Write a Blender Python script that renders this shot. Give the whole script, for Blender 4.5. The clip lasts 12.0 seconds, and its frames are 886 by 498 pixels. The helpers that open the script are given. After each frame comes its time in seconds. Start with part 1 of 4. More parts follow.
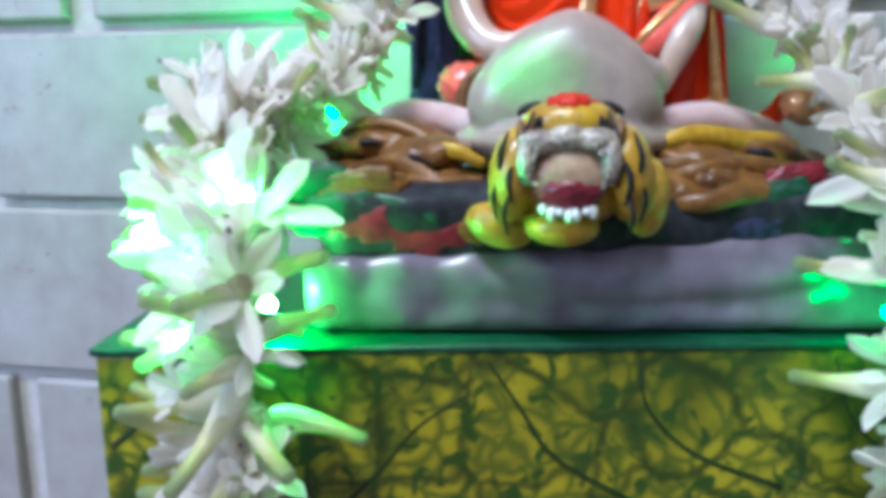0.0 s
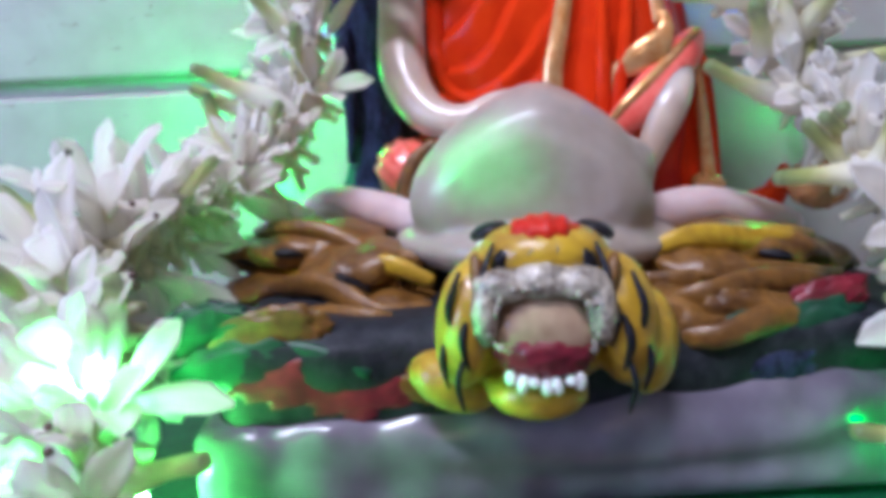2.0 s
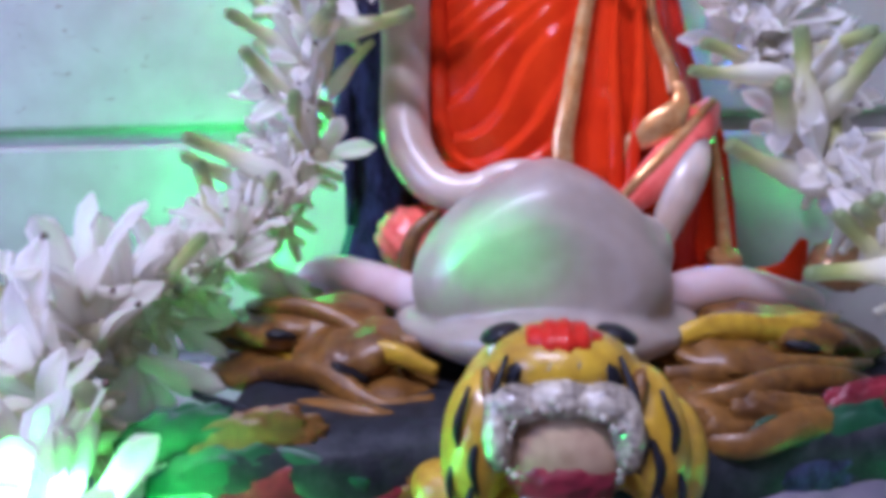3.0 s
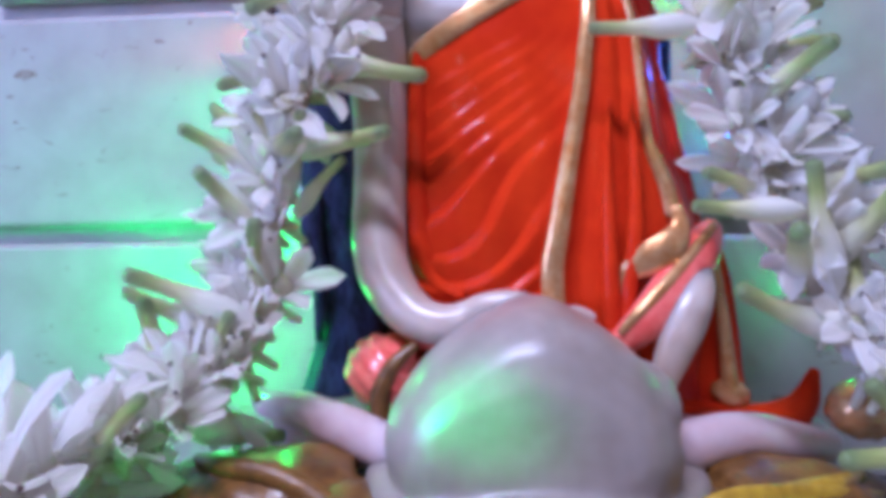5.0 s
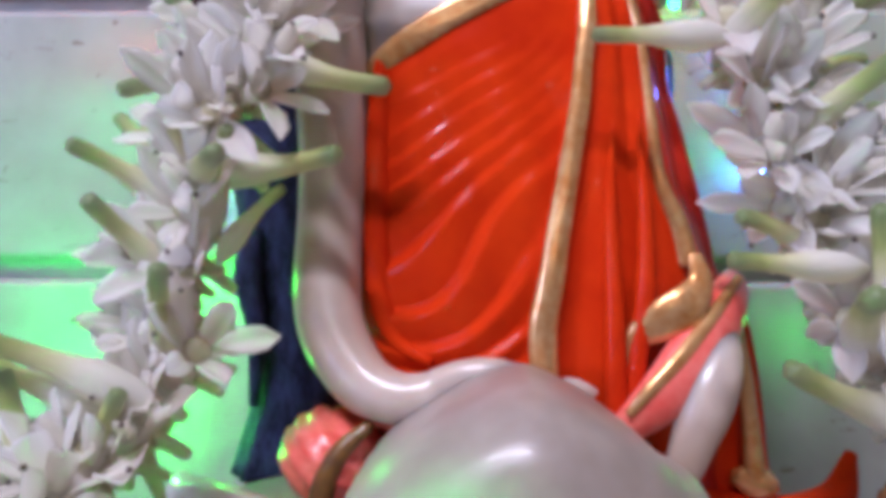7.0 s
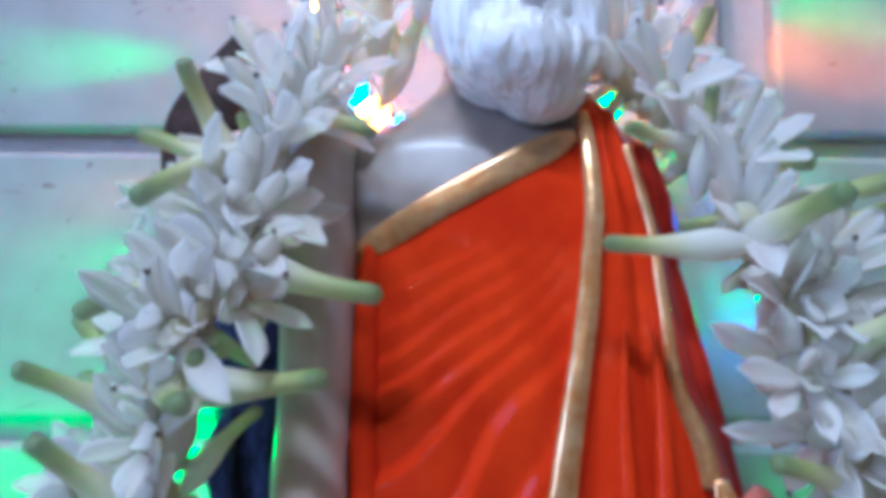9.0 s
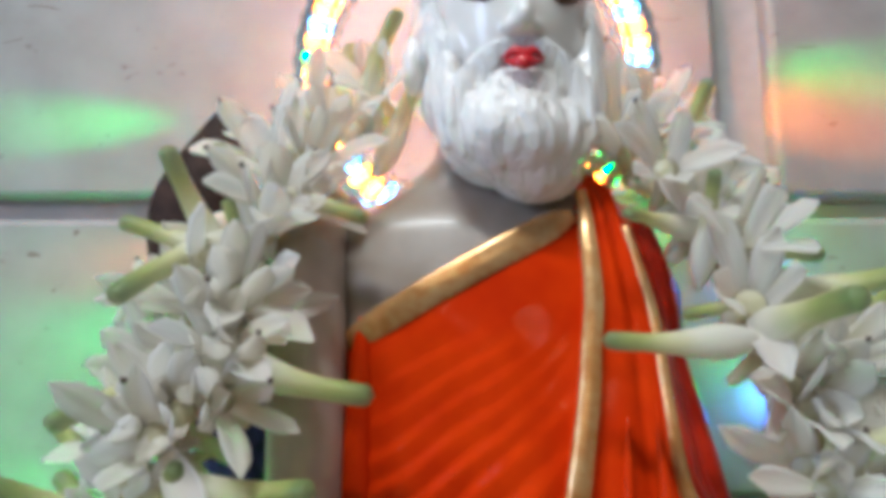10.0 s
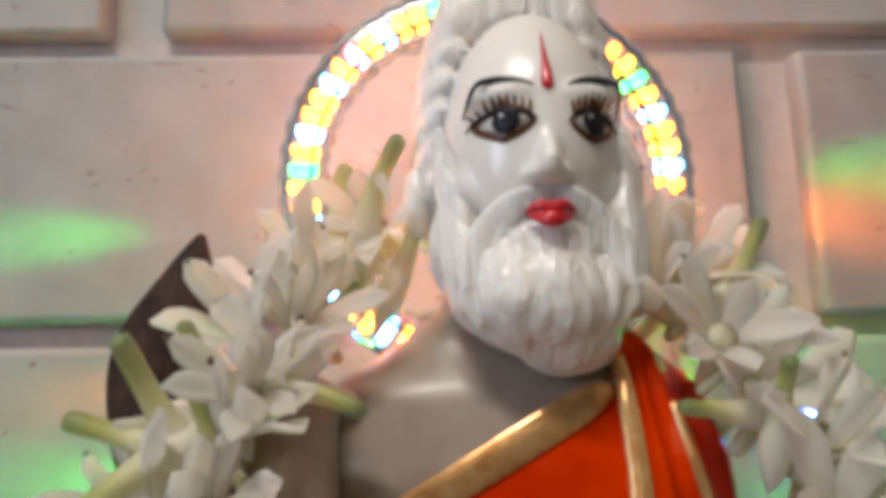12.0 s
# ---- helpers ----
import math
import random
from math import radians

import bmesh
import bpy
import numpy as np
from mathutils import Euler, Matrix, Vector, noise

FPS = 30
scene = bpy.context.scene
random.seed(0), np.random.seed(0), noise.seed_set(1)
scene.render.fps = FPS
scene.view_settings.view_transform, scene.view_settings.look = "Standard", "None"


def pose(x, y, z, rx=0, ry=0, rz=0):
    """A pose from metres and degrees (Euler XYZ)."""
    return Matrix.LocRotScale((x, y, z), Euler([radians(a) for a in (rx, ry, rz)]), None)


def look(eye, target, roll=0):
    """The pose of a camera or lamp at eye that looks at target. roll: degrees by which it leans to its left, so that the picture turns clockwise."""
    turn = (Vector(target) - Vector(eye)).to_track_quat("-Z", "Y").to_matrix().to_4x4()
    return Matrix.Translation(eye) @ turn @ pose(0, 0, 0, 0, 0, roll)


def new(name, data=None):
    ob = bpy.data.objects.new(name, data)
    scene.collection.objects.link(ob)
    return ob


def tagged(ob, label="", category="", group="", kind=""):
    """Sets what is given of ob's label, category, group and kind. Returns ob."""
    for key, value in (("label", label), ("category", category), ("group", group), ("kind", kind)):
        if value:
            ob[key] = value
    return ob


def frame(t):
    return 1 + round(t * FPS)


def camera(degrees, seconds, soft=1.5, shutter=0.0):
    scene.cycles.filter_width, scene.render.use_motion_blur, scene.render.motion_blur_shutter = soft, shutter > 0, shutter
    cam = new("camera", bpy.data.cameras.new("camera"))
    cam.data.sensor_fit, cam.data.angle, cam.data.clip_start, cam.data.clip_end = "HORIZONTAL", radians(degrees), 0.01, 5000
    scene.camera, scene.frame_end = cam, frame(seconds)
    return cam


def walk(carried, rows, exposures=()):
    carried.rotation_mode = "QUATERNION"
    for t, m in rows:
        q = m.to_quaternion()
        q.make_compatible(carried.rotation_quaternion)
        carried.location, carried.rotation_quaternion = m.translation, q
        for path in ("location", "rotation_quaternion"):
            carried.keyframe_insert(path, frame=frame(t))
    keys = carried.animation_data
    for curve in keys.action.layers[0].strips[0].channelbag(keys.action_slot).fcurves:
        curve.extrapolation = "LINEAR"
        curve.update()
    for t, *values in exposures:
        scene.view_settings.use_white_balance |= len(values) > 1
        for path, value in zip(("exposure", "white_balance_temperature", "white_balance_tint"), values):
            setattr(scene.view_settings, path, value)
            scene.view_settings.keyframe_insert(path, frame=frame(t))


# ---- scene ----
cam = camera(67.8, 12.0, 5.6, 0.5)
METRES, EYE, TILT, LEAN, TURN = 0.190, 0.160, -10.09, -0.07, 9.52
ROWS = [
    (0.0, 0.0, 0.0, 0.0, -0.0, -0.0, -0.0),
    (0.5, 0.0036, 0.0475, 0.0309, 0.39, -0.57, 0.65),
    (1.0, 0.0217, 0.0997, 0.0767, -1.35, 0.66, 1.44),
    (1.5, 0.0453, 0.1689, 0.0962, -3.04, 1.58, 2.12),
    (2.0, 0.0315, 0.196, 0.1247, -2.91, 2.15, 2.33),
    (2.5, 0.0208, 0.2219, 0.1531, -3.17, 3.77, 1.53),
    (4.5, 0.0376, 0.2795, 0.2719, -4.4, 7.12, 2.32),
    (5.0, 0.0348, 0.3094, 0.2905, -5.15, 8.99, 1.79),
    (5.5, 0.025, 0.3528, 0.2832, -5.98, 10.07, 1.15),
    (6.0, 0.0352, 0.4067, 0.2936, -6.92, 10.66, 1.31),
    (6.5, 0.046, 0.4331, 0.3158, -7.85, 10.73, 1.54),
    (8.5, 0.0484, 0.4885, 0.4325, -9.3, 14.78, 0.98),
    (9.0, 0.0473, 0.4807, 0.483, -9.65, 16.09, 1.44),
    (9.5, 0.0536, 0.4792, 0.5143, -10.02, 16.86, 1.64),
    (10.0, 0.0542, 0.4851, 0.5415, -9.63, 18.34, 1.91),
    (10.5, 0.0504, 0.5022, 0.5977, -9.81, 17.58, 2.6),
    (11.0, 0.0446, 0.5008, 0.6342, -9.93, 19.3, 2.48),
    (11.5, 0.0513, 0.5189, 0.6496, -10.14, 20.09, 2.43),
    (12.0, 0.0541, 0.5393, 0.689, -9.95, 20.49, 2.74),
]
# the coloured lights of the shrine cycle, and the camera's white balance drifts with them
EXPOSURES = [(0.0, -0.12, 5200, 8), (1.0, -0.15, 5200, 12), (2.0, -0.38, 5300, 20), (2.5, -0.5, 5100, 34), (4.5, -0.5, 4950, 32), (5.5, -0.62, 4650, 34), (6.0, -0.6, 5200, 28), (6.5, -0.6, 5500, 28), (8.5, -0.75, 5600, 14),
             (9.0, -0.8, 4500, 8), (9.5, -0.92, 4350, -16), (10.0, -0.85, 5800, 0), (10.5, -0.9, 6300, 10), (11.0, -1.1, 4250, -10), (11.5, -1.2, 4200, -24), (12.0, -1.2, 6900, 6)]
walk(cam, [(t, pose(0, 0, EYE, TILT, LEAN, TURN) @ pose(METRES * x, METRES * y, METRES * z, 90 + pitch, roll, yaw)) for t, x, y, z, yaw, pitch, roll in ROWS], EXPOSURES)

# ---- world, lamps, exposure ----
world = bpy.data.worlds.new("world")
scene.world = world
world.use_nodes = True
world.node_tree.nodes["Background"].inputs[0].default_value = (0.55, 0.62, 0.75, 1)
world.node_tree.nodes["Background"].inputs[1].default_value = 0.05


def area_lamp(name, eye, target, sx, sy, watts, color):
    data = bpy.data.lights.new(name, "AREA")
    data.shape, data.size, data.size_y, data.energy, data.color = "RECTANGLE", sx, sy, watts, color
    ob = new(name, data)
    ob.matrix_world = look(eye, target)
    return ob


# a tube light high before the table, and the small window of the room behind the camera
area_lamp("tube_light", (-0.28, -0.42, 1.28), (0, 0.2, 0.2), 0.55, 0.06, 24, (1.0, 0.95, 0.93))
area_lamp("window_light", (-1.15, -0.6, 0.5), (0, 0.2, 0.2), 0.35, 0.6, 15, (0.62, 0.71, 1.0))


def led_beam(name, color, eye, target, watts, spread):
    data = bpy.data.lights.new(name, "SPOT")
    data.energy, data.color, data.spot_size, data.spot_blend, data.shadow_soft_size = watts, color, radians(spread), 1.0, 0.003
    new(name, data).matrix_world = look(eye, target)


PURE_GREEN, AMBER = (0.02, 1.0, 0.12), (1.0, 0.22, 0.03)
# beams of the small bulbs that graze the wall
led_beam("green_led_beam", PURE_GREEN, (-0.052, 0.2650, 0.3045), (-0.110, 0.2744, 0.3025), 1.2, 20)
led_beam("green_led_beam", PURE_GREEN, (0.040, 0.2540, 0.3185), (0.098, 0.2744, 0.3165), 1.2, 20)
led_beam("amber_led_beam", AMBER, (0.040, 0.2520, 0.3090), (0.094, 0.2744, 0.3060), 1.3, 28)
led_beam("amber_led_beam", AMBER, (-0.060, 0.2660, 0.2720), (-0.090, 0.2744, 0.2660), 0.16, 30)
led_beam("green_led_beam", PURE_GREEN, (-0.056, 0.2660, 0.2500), (-0.100, 0.2744, 0.2450), 0.5, 40)
led_beam("green_led_beam", PURE_GREEN, (-0.085, 0.247, 0.185), (-0.150, 0.2744, 0.198), 0.3, 100)
led_beam("green_led_beam", PURE_GREEN, (-0.100, 0.215, 0.150), (-0.150, 0.2744, 0.225), 0.22, 130)
led_beam("green_led_beam", PURE_GREEN, (0.052, 0.262, 0.283), (0.085, 0.2744, 0.268), 0.16, 50)

# the green string light that shines on the knee and on the tiger's cheek
led_beam("green_led_beam", PURE_GREEN, (-0.050, 0.118, 0.142), (-0.008, 0.137, 0.148), 0.10, 28)
led_beam("green_led_beam", PURE_GREEN, (-0.052, 0.128, 0.192), (-0.003, 0.177, 0.174), 0.5, 20)

# ---- materials ----


def nodes_of(name, rough=0.5, metal=0.0, **extra):
    m = bpy.data.materials.new(name)
    m.use_nodes = True
    b = m.node_tree.nodes["Principled BSDF"]
    b.inputs["Roughness"].default_value = rough
    b.inputs["Metallic"].default_value = metal
    for key, value in extra.items():
        b.inputs[key.replace("_", " ")].default_value = value
    return m, m.node_tree, b


def ramp_node(nt, fac, stops):
    r = nt.nodes.new("ShaderNodeValToRGB")
    while len(r.color_ramp.elements) < len(stops):
        r.color_ramp.elements.new(0.5)
    for e, (p, c) in zip(r.color_ramp.elements, stops):
        e.position, e.color = p, (*c, 1)
    nt.links.new(fac, r.inputs[0])
    return r.outputs[0]


def noise_node(nt, scale, detail=4, stretch=None, distortion=0.0):
    tc = nt.nodes.new("ShaderNodeTexCoord")
    n = nt.nodes.new("ShaderNodeTexNoise")
    n.inputs["Scale"].default_value, n.inputs["Detail"].default_value = scale, detail
    n.inputs["Distortion"].default_value = distortion
    if stretch:
        mp = nt.nodes.new("ShaderNodeMapping")
        mp.inputs["Scale"].default_value = stretch
        nt.links.new(tc.outputs["Object"], mp.inputs[0])
        nt.links.new(mp.outputs[0], n.inputs["Vector"])
    else:
        nt.links.new(tc.outputs["Object"], n.inputs["Vector"])
    return n.outputs["Fac"]


def mix_node(nt, fac, a, b, mode="MIX"):
    n = nt.nodes.new("ShaderNodeMix")
    n.data_type, n.blend_type = "RGBA", mode
    for sock, v in ((n.inputs[0], fac), (n.inputs[6], a), (n.inputs[7], b)):
        if hasattr(v, "links"):
            nt.links.new(v, sock)
        else:
            sock.default_value = v
    return n.outputs[2]


def bump_node(nt, b, height, strength, dist):
    n = nt.nodes.new("ShaderNodeBump")
    n.inputs["Strength"].default_value, n.inputs["Distance"].default_value = strength, dist
    nt.links.new(height, n.inputs["Height"])
    nt.links.new(n.outputs[0], b.inputs["Normal"])


def two_tone(name, dark, light, scale, rough=0.4, metal=0.0, bump=0.0, stretch=None, fine=4.0, **extra):
    """A surface that varies at two scales between two close tones, with a fine relief."""
    m, nt, b = nodes_of(name, rough, metal, **extra)
    big = noise_node(nt, scale, 3, stretch)
    small = noise_node(nt, scale * fine, 5, stretch)
    col = ramp_node(nt, big, [(0.35, dark), (0.65, light)])
    col = mix_node(nt, 0.3, col, ramp_node(nt, small, [(0.35, dark), (0.65, light)]))
    nt.links.new(col, b.inputs["Base Color"])
    if bump:
        bump_node(nt, b, small, bump, 0.0006)
    return m


def marble_mat(name, dark, light, rough, coat=0.25):
    m = two_tone(name, dark, light, 60, rough, bump=0.08, Coat_Weight=coat, Coat_Roughness=0.1)
    b = m.node_tree.nodes["Principled BSDF"]
    b.inputs["Subsurface Weight"].default_value = 0.85
    b.inputs["Subsurface Radius"].default_value = (0.007, 0.0055, 0.0045)
    b.inputs["Subsurface Scale"].default_value = 1.0
    return m


# chest, neck and knee: the statue's white, darkened in colour for shade
SHADED_WHITE = marble_mat("shaded_white_marble", (0.30, 0.245, 0.20), (0.39, 0.325, 0.275), 0.36, 0.08)
# the arm: a lighter copy of that white, its light put into the colour
LIT_ARM = marble_mat("lit_cream_arm", (0.50, 0.39, 0.31), (0.60, 0.49, 0.41), 0.3, 0.2)
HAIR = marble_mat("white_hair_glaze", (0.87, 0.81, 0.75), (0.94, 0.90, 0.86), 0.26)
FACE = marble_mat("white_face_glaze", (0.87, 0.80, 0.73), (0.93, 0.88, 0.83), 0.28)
for m, share in ((HAIR, 0.5), (FACE, 0.35)):
    m.node_tree.nodes["Principled BSDF"].inputs["Subsurface Weight"].default_value = share
    m.node_tree.nodes["Principled BSDF"].inputs["Subsurface Radius"].default_value = (0.007, 0.006, 0.0055)
# fine wavy strands over the hair and beard
hn = HAIR.node_tree
bump_node(hn, hn.nodes["Principled BSDF"], noise_node(hn, 420, 3, (1.0, 1.0, 0.28), 1.2), 0.8, 0.0016)
ORANGE = two_tone("orange_gloss_paint", (0.52, 0.022, 0.0008), (0.68, 0.042, 0.001), 45, 0.3, bump=0.05, Specular_IOR_Level=0.02, Coat_Weight=0.12, Coat_Roughness=0.05)
DEEPRED = two_tone("deep_red_gloss_paint", (0.40, 0.012, 0.006), (0.58, 0.03, 0.01), 60, 0.3, Specular_IOR_Level=0.15, Coat_Weight=0.2, Coat_Roughness=0.08)
GOLD = two_tone("gold_paint", (0.58, 0.24, 0.06), (0.82, 0.50, 0.22), 160, 0.24, 0.55, bump=0.2, Coat_Weight=0.4, Coat_Roughness=0.06)
PINK = two_tone("coral_paint", (0.82, 0.10, 0.07), (0.92, 0.22, 0.17), 150, 0.3, bump=0.3, Coat_Weight=0.5)
BLUSH = marble_mat("blush_marble", (0.56, 0.40, 0.40), (0.66, 0.54, 0.54), 0.28)
BASE = two_tone("grey_marble_base", (0.09, 0.078, 0.108), (0.25, 0.22, 0.28), 28, 0.26, bump=0.25, Coat_Weight=0.25, Coat_Roughness=0.1)
FUR = two_tone("tiger_yellow_paint", (0.30, 0.16, 0.008), (0.54, 0.34, 0.014), 130, 0.34, bump=0.4, Coat_Weight=0.22)
UMBER = two_tone("tiger_brown_paint", (0.09, 0.036, 0.008), (0.24, 0.11, 0.016), 130, 0.4, bump=0.4, Coat_Weight=0.15)
BLACK = two_tone("black_paint", (0.006, 0.006, 0.009), (0.016, 0.015, 0.02), 200, 0.35, Specular_IOR_Level=0.2)
NAVY = two_tone("navy_flock", (0.003, 0.004, 0.016), (0.04, 0.045, 0.115), 420, 0.6, bump=0.9, Specular_IOR_Level=0.25, stretch=(1, 1, 0.35))
BROWN = two_tone("dark_brown_paint", (0.022, 0.011, 0.008), (0.07, 0.036, 0.025), 120, 0.6, bump=0.3, Specular_IOR_Level=0.15)
MOUTH = two_tone("mouth_red_paint", (0.10, 0.006, 0.014), (0.26, 0.018, 0.035), 120, 0.35, Coat_Weight=0.2)
PALATE = two_tone("mouth_pink_paint", (0.26, 0.15, 0.09), (0.42, 0.29, 0.18), 120, 0.3, Coat_Weight=0.5)
LIPRED = two_tone("lip_red_paint", (0.55, 0.01, 0.015), (0.66, 0.02, 0.03), 200, 0.3, Coat_Weight=0.4)
GREENP = two_tone("dark_green_paint", (0.004, 0.04, 0.02), (0.012, 0.09, 0.04), 110, 0.45)
LASH = two_tone("lash_brown_paint", (0.09, 0.028, 0.008), (0.18, 0.06, 0.014), 300, 0.35)
MUZZLE = two_tone("muzzle_cream_paint", (0.08, 0.06, 0.05), (0.50, 0.44, 0.34), 260, 0.25, bump=0.5, Coat_Weight=0.5)
SLATE = two_tone("slate_blue_paint", (0.010, 0.011, 0.016), (0.03, 0.032, 0.042), 300, 0.55, Specular_IOR_Level=0.2)

PETAL = two_tone("white_petal", (0.91, 0.87, 0.80), (0.96, 0.94, 0.91), 90, 0.45, bump=0.12, stretch=(2.5, 2.5, 0.7))
CREAM = two_tone("cream_bud_skin", (0.62, 0.58, 0.34), (0.80, 0.78, 0.62), 110, 0.4, bump=0.1, stretch=(2.5, 2.5, 0.7))
WILT = two_tone("wilted_brown", (0.06, 0.035, 0.03), (0.16, 0.10, 0.07), 300, 0.6)
# a bud: white at the plump end, cream along the neck, green at the cut end
BUDSKIN, nt, b = nodes_of("bud_skin", 0.42)
tc = nt.nodes.new("ShaderNodeTexCoord")
sep = nt.nodes.new("ShaderNodeSeparateXYZ")
nt.links.new(tc.outputs["Object"], sep.inputs[0])
height = nt.nodes.new("ShaderNodeMath")
height.operation = "MULTIPLY_ADD"
height.inputs[1].default_value = 1 / 0.024
nt.links.new(sep.outputs["Z"], height.inputs[0])
rough_edge = nt.nodes.new("ShaderNodeMath")
rough_edge.operation = "MULTIPLY_ADD"
rough_edge.inputs[1].default_value, rough_edge.inputs[2].default_value = 0.30, -0.15
nt.links.new(noise_node(nt, 190, 3), rough_edge.inputs[0])
nt.links.new(rough_edge.outputs[0], height.inputs[2])
skin = ramp_node(nt, height.outputs[0], [(0.0, (0.93, 0.91, 0.86)), (0.40, (0.90, 0.86, 0.70)), (0.62, (0.74, 0.72, 0.36)), (0.80, (0.42, 0.48, 0.12)), (0.95, (0.15, 0.23, 0.06))])
nt.links.new(skin, b.inputs["Base Color"])
bump_node(nt, b, noise_node(nt, 500, 4, (2.5, 2.5, 0.5)), 0.15, 0.0005)


def let_light_through(m, share, color):
    """Thin plant tissue: part of the light passes to the other side."""
    nt_ = m.node_tree
    b_ = nt_.nodes["Principled BSDF"]
    tr = nt_.nodes.new("ShaderNodeBsdfTranslucent")
    tr.inputs["Color"].default_value = (*color, 1)
    mx = nt_.nodes.new("ShaderNodeMixShader")
    mx.inputs[0].default_value = share
    nt_.links.new(b_.outputs[0], mx.inputs[1])
    nt_.links.new(tr.outputs[0], mx.inputs[2])
    nt_.links.new(mx.outputs[0], nt_.nodes["Material Output"].inputs["Surface"])


let_light_through(PETAL, 0.68, (0.98, 0.96, 0.91))
let_light_through(CREAM, 0.4, (0.85, 0.82, 0.66))
let_light_through(BUDSKIN, 0.4, (0.85, 0.84, 0.7))

# pale embossed brick: chalky, with short dark scratches and pits
BRICK, nt, b = nodes_of("pale_brick_relief", 0.55)
info = nt.nodes.new("ShaderNodeObjectInfo")
tone = ramp_node(nt, noise_node(nt, 9, 4), [(0.3, (0.32, 0.30, 0.28)), (0.7, (0.43, 0.42, 0.40))])
tone = mix_node(nt, 0.35, tone, ramp_node(nt, noise_node(nt, 70, 5), [(0.3, (0.27, 0.24, 0.21)), (0.7, (0.46, 0.45, 0.43))]))
scratch = ramp_node(nt, noise_node(nt, 120, 8, (0.75, 1, 1.7), 1.6), [(0.27, (0.9, 0.9, 0.9)), (0.34, (0, 0, 0))])
tone = mix_node(nt, scratch, tone, (0.20, 0.15, 0.11, 1))
vary = ramp_node(nt, info.outputs["Random"], [(0, (0.92, 0.92, 0.92)), (1, (1, 1, 1))])
tone = mix_node(nt, 1.0, tone, vary, "MULTIPLY")
nt.links.new(tone, b.inputs["Base Color"])
bump_node(nt, b, noise_node(nt, 160, 6), 0.35, 0.0008)
JOINT = two_tone("pale_joint", (0.42, 0.40, 0.38), (0.52, 0.50, 0.47), 60, 0.7, bump=0.3)
PLASTER = two_tone("room_plaster", (0.30, 0.30, 0.33), (0.38, 0.38, 0.41), 3, 0.8, bump=0.2)
WOOD = two_tone("table_wood", (0.14, 0.08, 0.045), (0.24, 0.14, 0.08), 6, 0.4, bump=0.2, stretch=(0.3, 4, 4))
FLOORM = two_tone("floor_stone", (0.28, 0.27, 0.26), (0.38, 0.37, 0.35), 4, 0.4, bump=0.1)

# yellow-green leaf print with a dark net of veins
LEAF, nt, b = nodes_of("leaf_print", 0.42, Coat_Weight=0.12, Coat_Roughness=0.2)
tc = nt.nodes.new("ShaderNodeTexCoord")
warp = nt.nodes.new("ShaderNodeTexNoise")
warp.inputs["Scale"].default_value, warp.inputs["Detail"].default_value = 45, 3
nt.links.new(tc.outputs["Object"], warp.inputs["Vector"])
off = nt.nodes.new("ShaderNodeVectorMath")
off.operation = "MULTIPLY_ADD"
off.inputs[1].default_value = (0.018, 0.018, 0.018)
nt.links.new(warp.outputs["Color"], off.inputs[0])
nt.links.new(tc.outputs["Object"], off.inputs[2])


def vein_net(scale, w0, w1):
    v = nt.nodes.new("ShaderNodeTexVoronoi")
    v.feature = "DISTANCE_TO_EDGE"
    v.inputs["Scale"].default_value = scale
    nt.links.new(off.outputs[0], v.inputs["Vector"])
    return ramp_node(nt, v.outputs["Distance"], [(w0, (0.8, 0.8, 0.8)), (w1, (0, 0, 0))])


leafcol = ramp_node(nt, noise_node(nt, 26, 5), [(0.28, (0.07, 0.09, 0.005)), (0.42, (0.22, 0.21, 0.006)), (0.58, (0.40, 0.35, 0.008))])
leafcol = mix_node(nt, vein_net(120, 0.03, 0.20), leafcol, (0.05, 0.09, 0.008, 1))
leafcol = mix_node(nt, vein_net(42, 0.015, 0.085), leafcol, (0.015, 0.04, 0.006, 1))
leafcol = mix_node(nt, ramp_node(nt, noise_node(nt, 150, 4, None, 0.8), [(0.39, (1, 1, 1)), (0.48, (0, 0, 0))]), leafcol, (0.03, 0.075, 0.008, 1))
nt.links.new(leafcol, b.inputs["Base Color"])
VEIN = two_tone("dark_vein_print", (0.008, 0.028, 0.006), (0.02, 0.05, 0.012), 120, 0.4)


def glow_mat(name, color, strength):
    m, nt_, b_ = nodes_of(name, 0.3)
    b_.inputs["Base Color"].default_value = (*color, 1)
    b_.inputs["Emission Color"].default_value = (*color, 1)
    b_.inputs["Emission Strength"].default_value = strength
    return m


GREEN_LED = glow_mat("green_led_glow", (0.15, 1.0, 0.13), 1500)
WALL_GREEN_LED = glow_mat("wall_green_led_glow", (0.05, 1.0, 0.05), 600)
SOFT_GREEN_LED = glow_mat("soft_green_led_glow", (0.015, 1.0, 0.08), 85)
BLUE_LED = glow_mat("blue_led_glow", (0.10, 0.25, 1.0), 110)
RING_LEDS = [glow_mat("orange_led_glow", (1.0, 0.16, 0.008), 110), glow_mat("yellow_led_glow", (1.0, 0.42, 0.015), 80),
             glow_mat("blue_white_led_glow", (0.05, 0.40, 1.0), 80), glow_mat("pink_led_glow", (1.0, 0.14, 0.30), 60), glow_mat("mint_led_glow", (0.01, 1.0, 0.15), 34)]
CLEAR, nt, b = nodes_of("clear_plastic", 0.12, Transmission_Weight=0.95, IOR=1.35)
nt.links.new(ramp_node(nt, noise_node(nt, 150, 2), [(0.3, (0.82, 0.9, 0.9)), (0.7, (0.95, 0.97, 0.97))]), b.inputs["Base Color"])
WIRE = two_tone("black_wire", (0.012, 0.012, 0.012), (0.03, 0.03, 0.03), 100, 0.4)
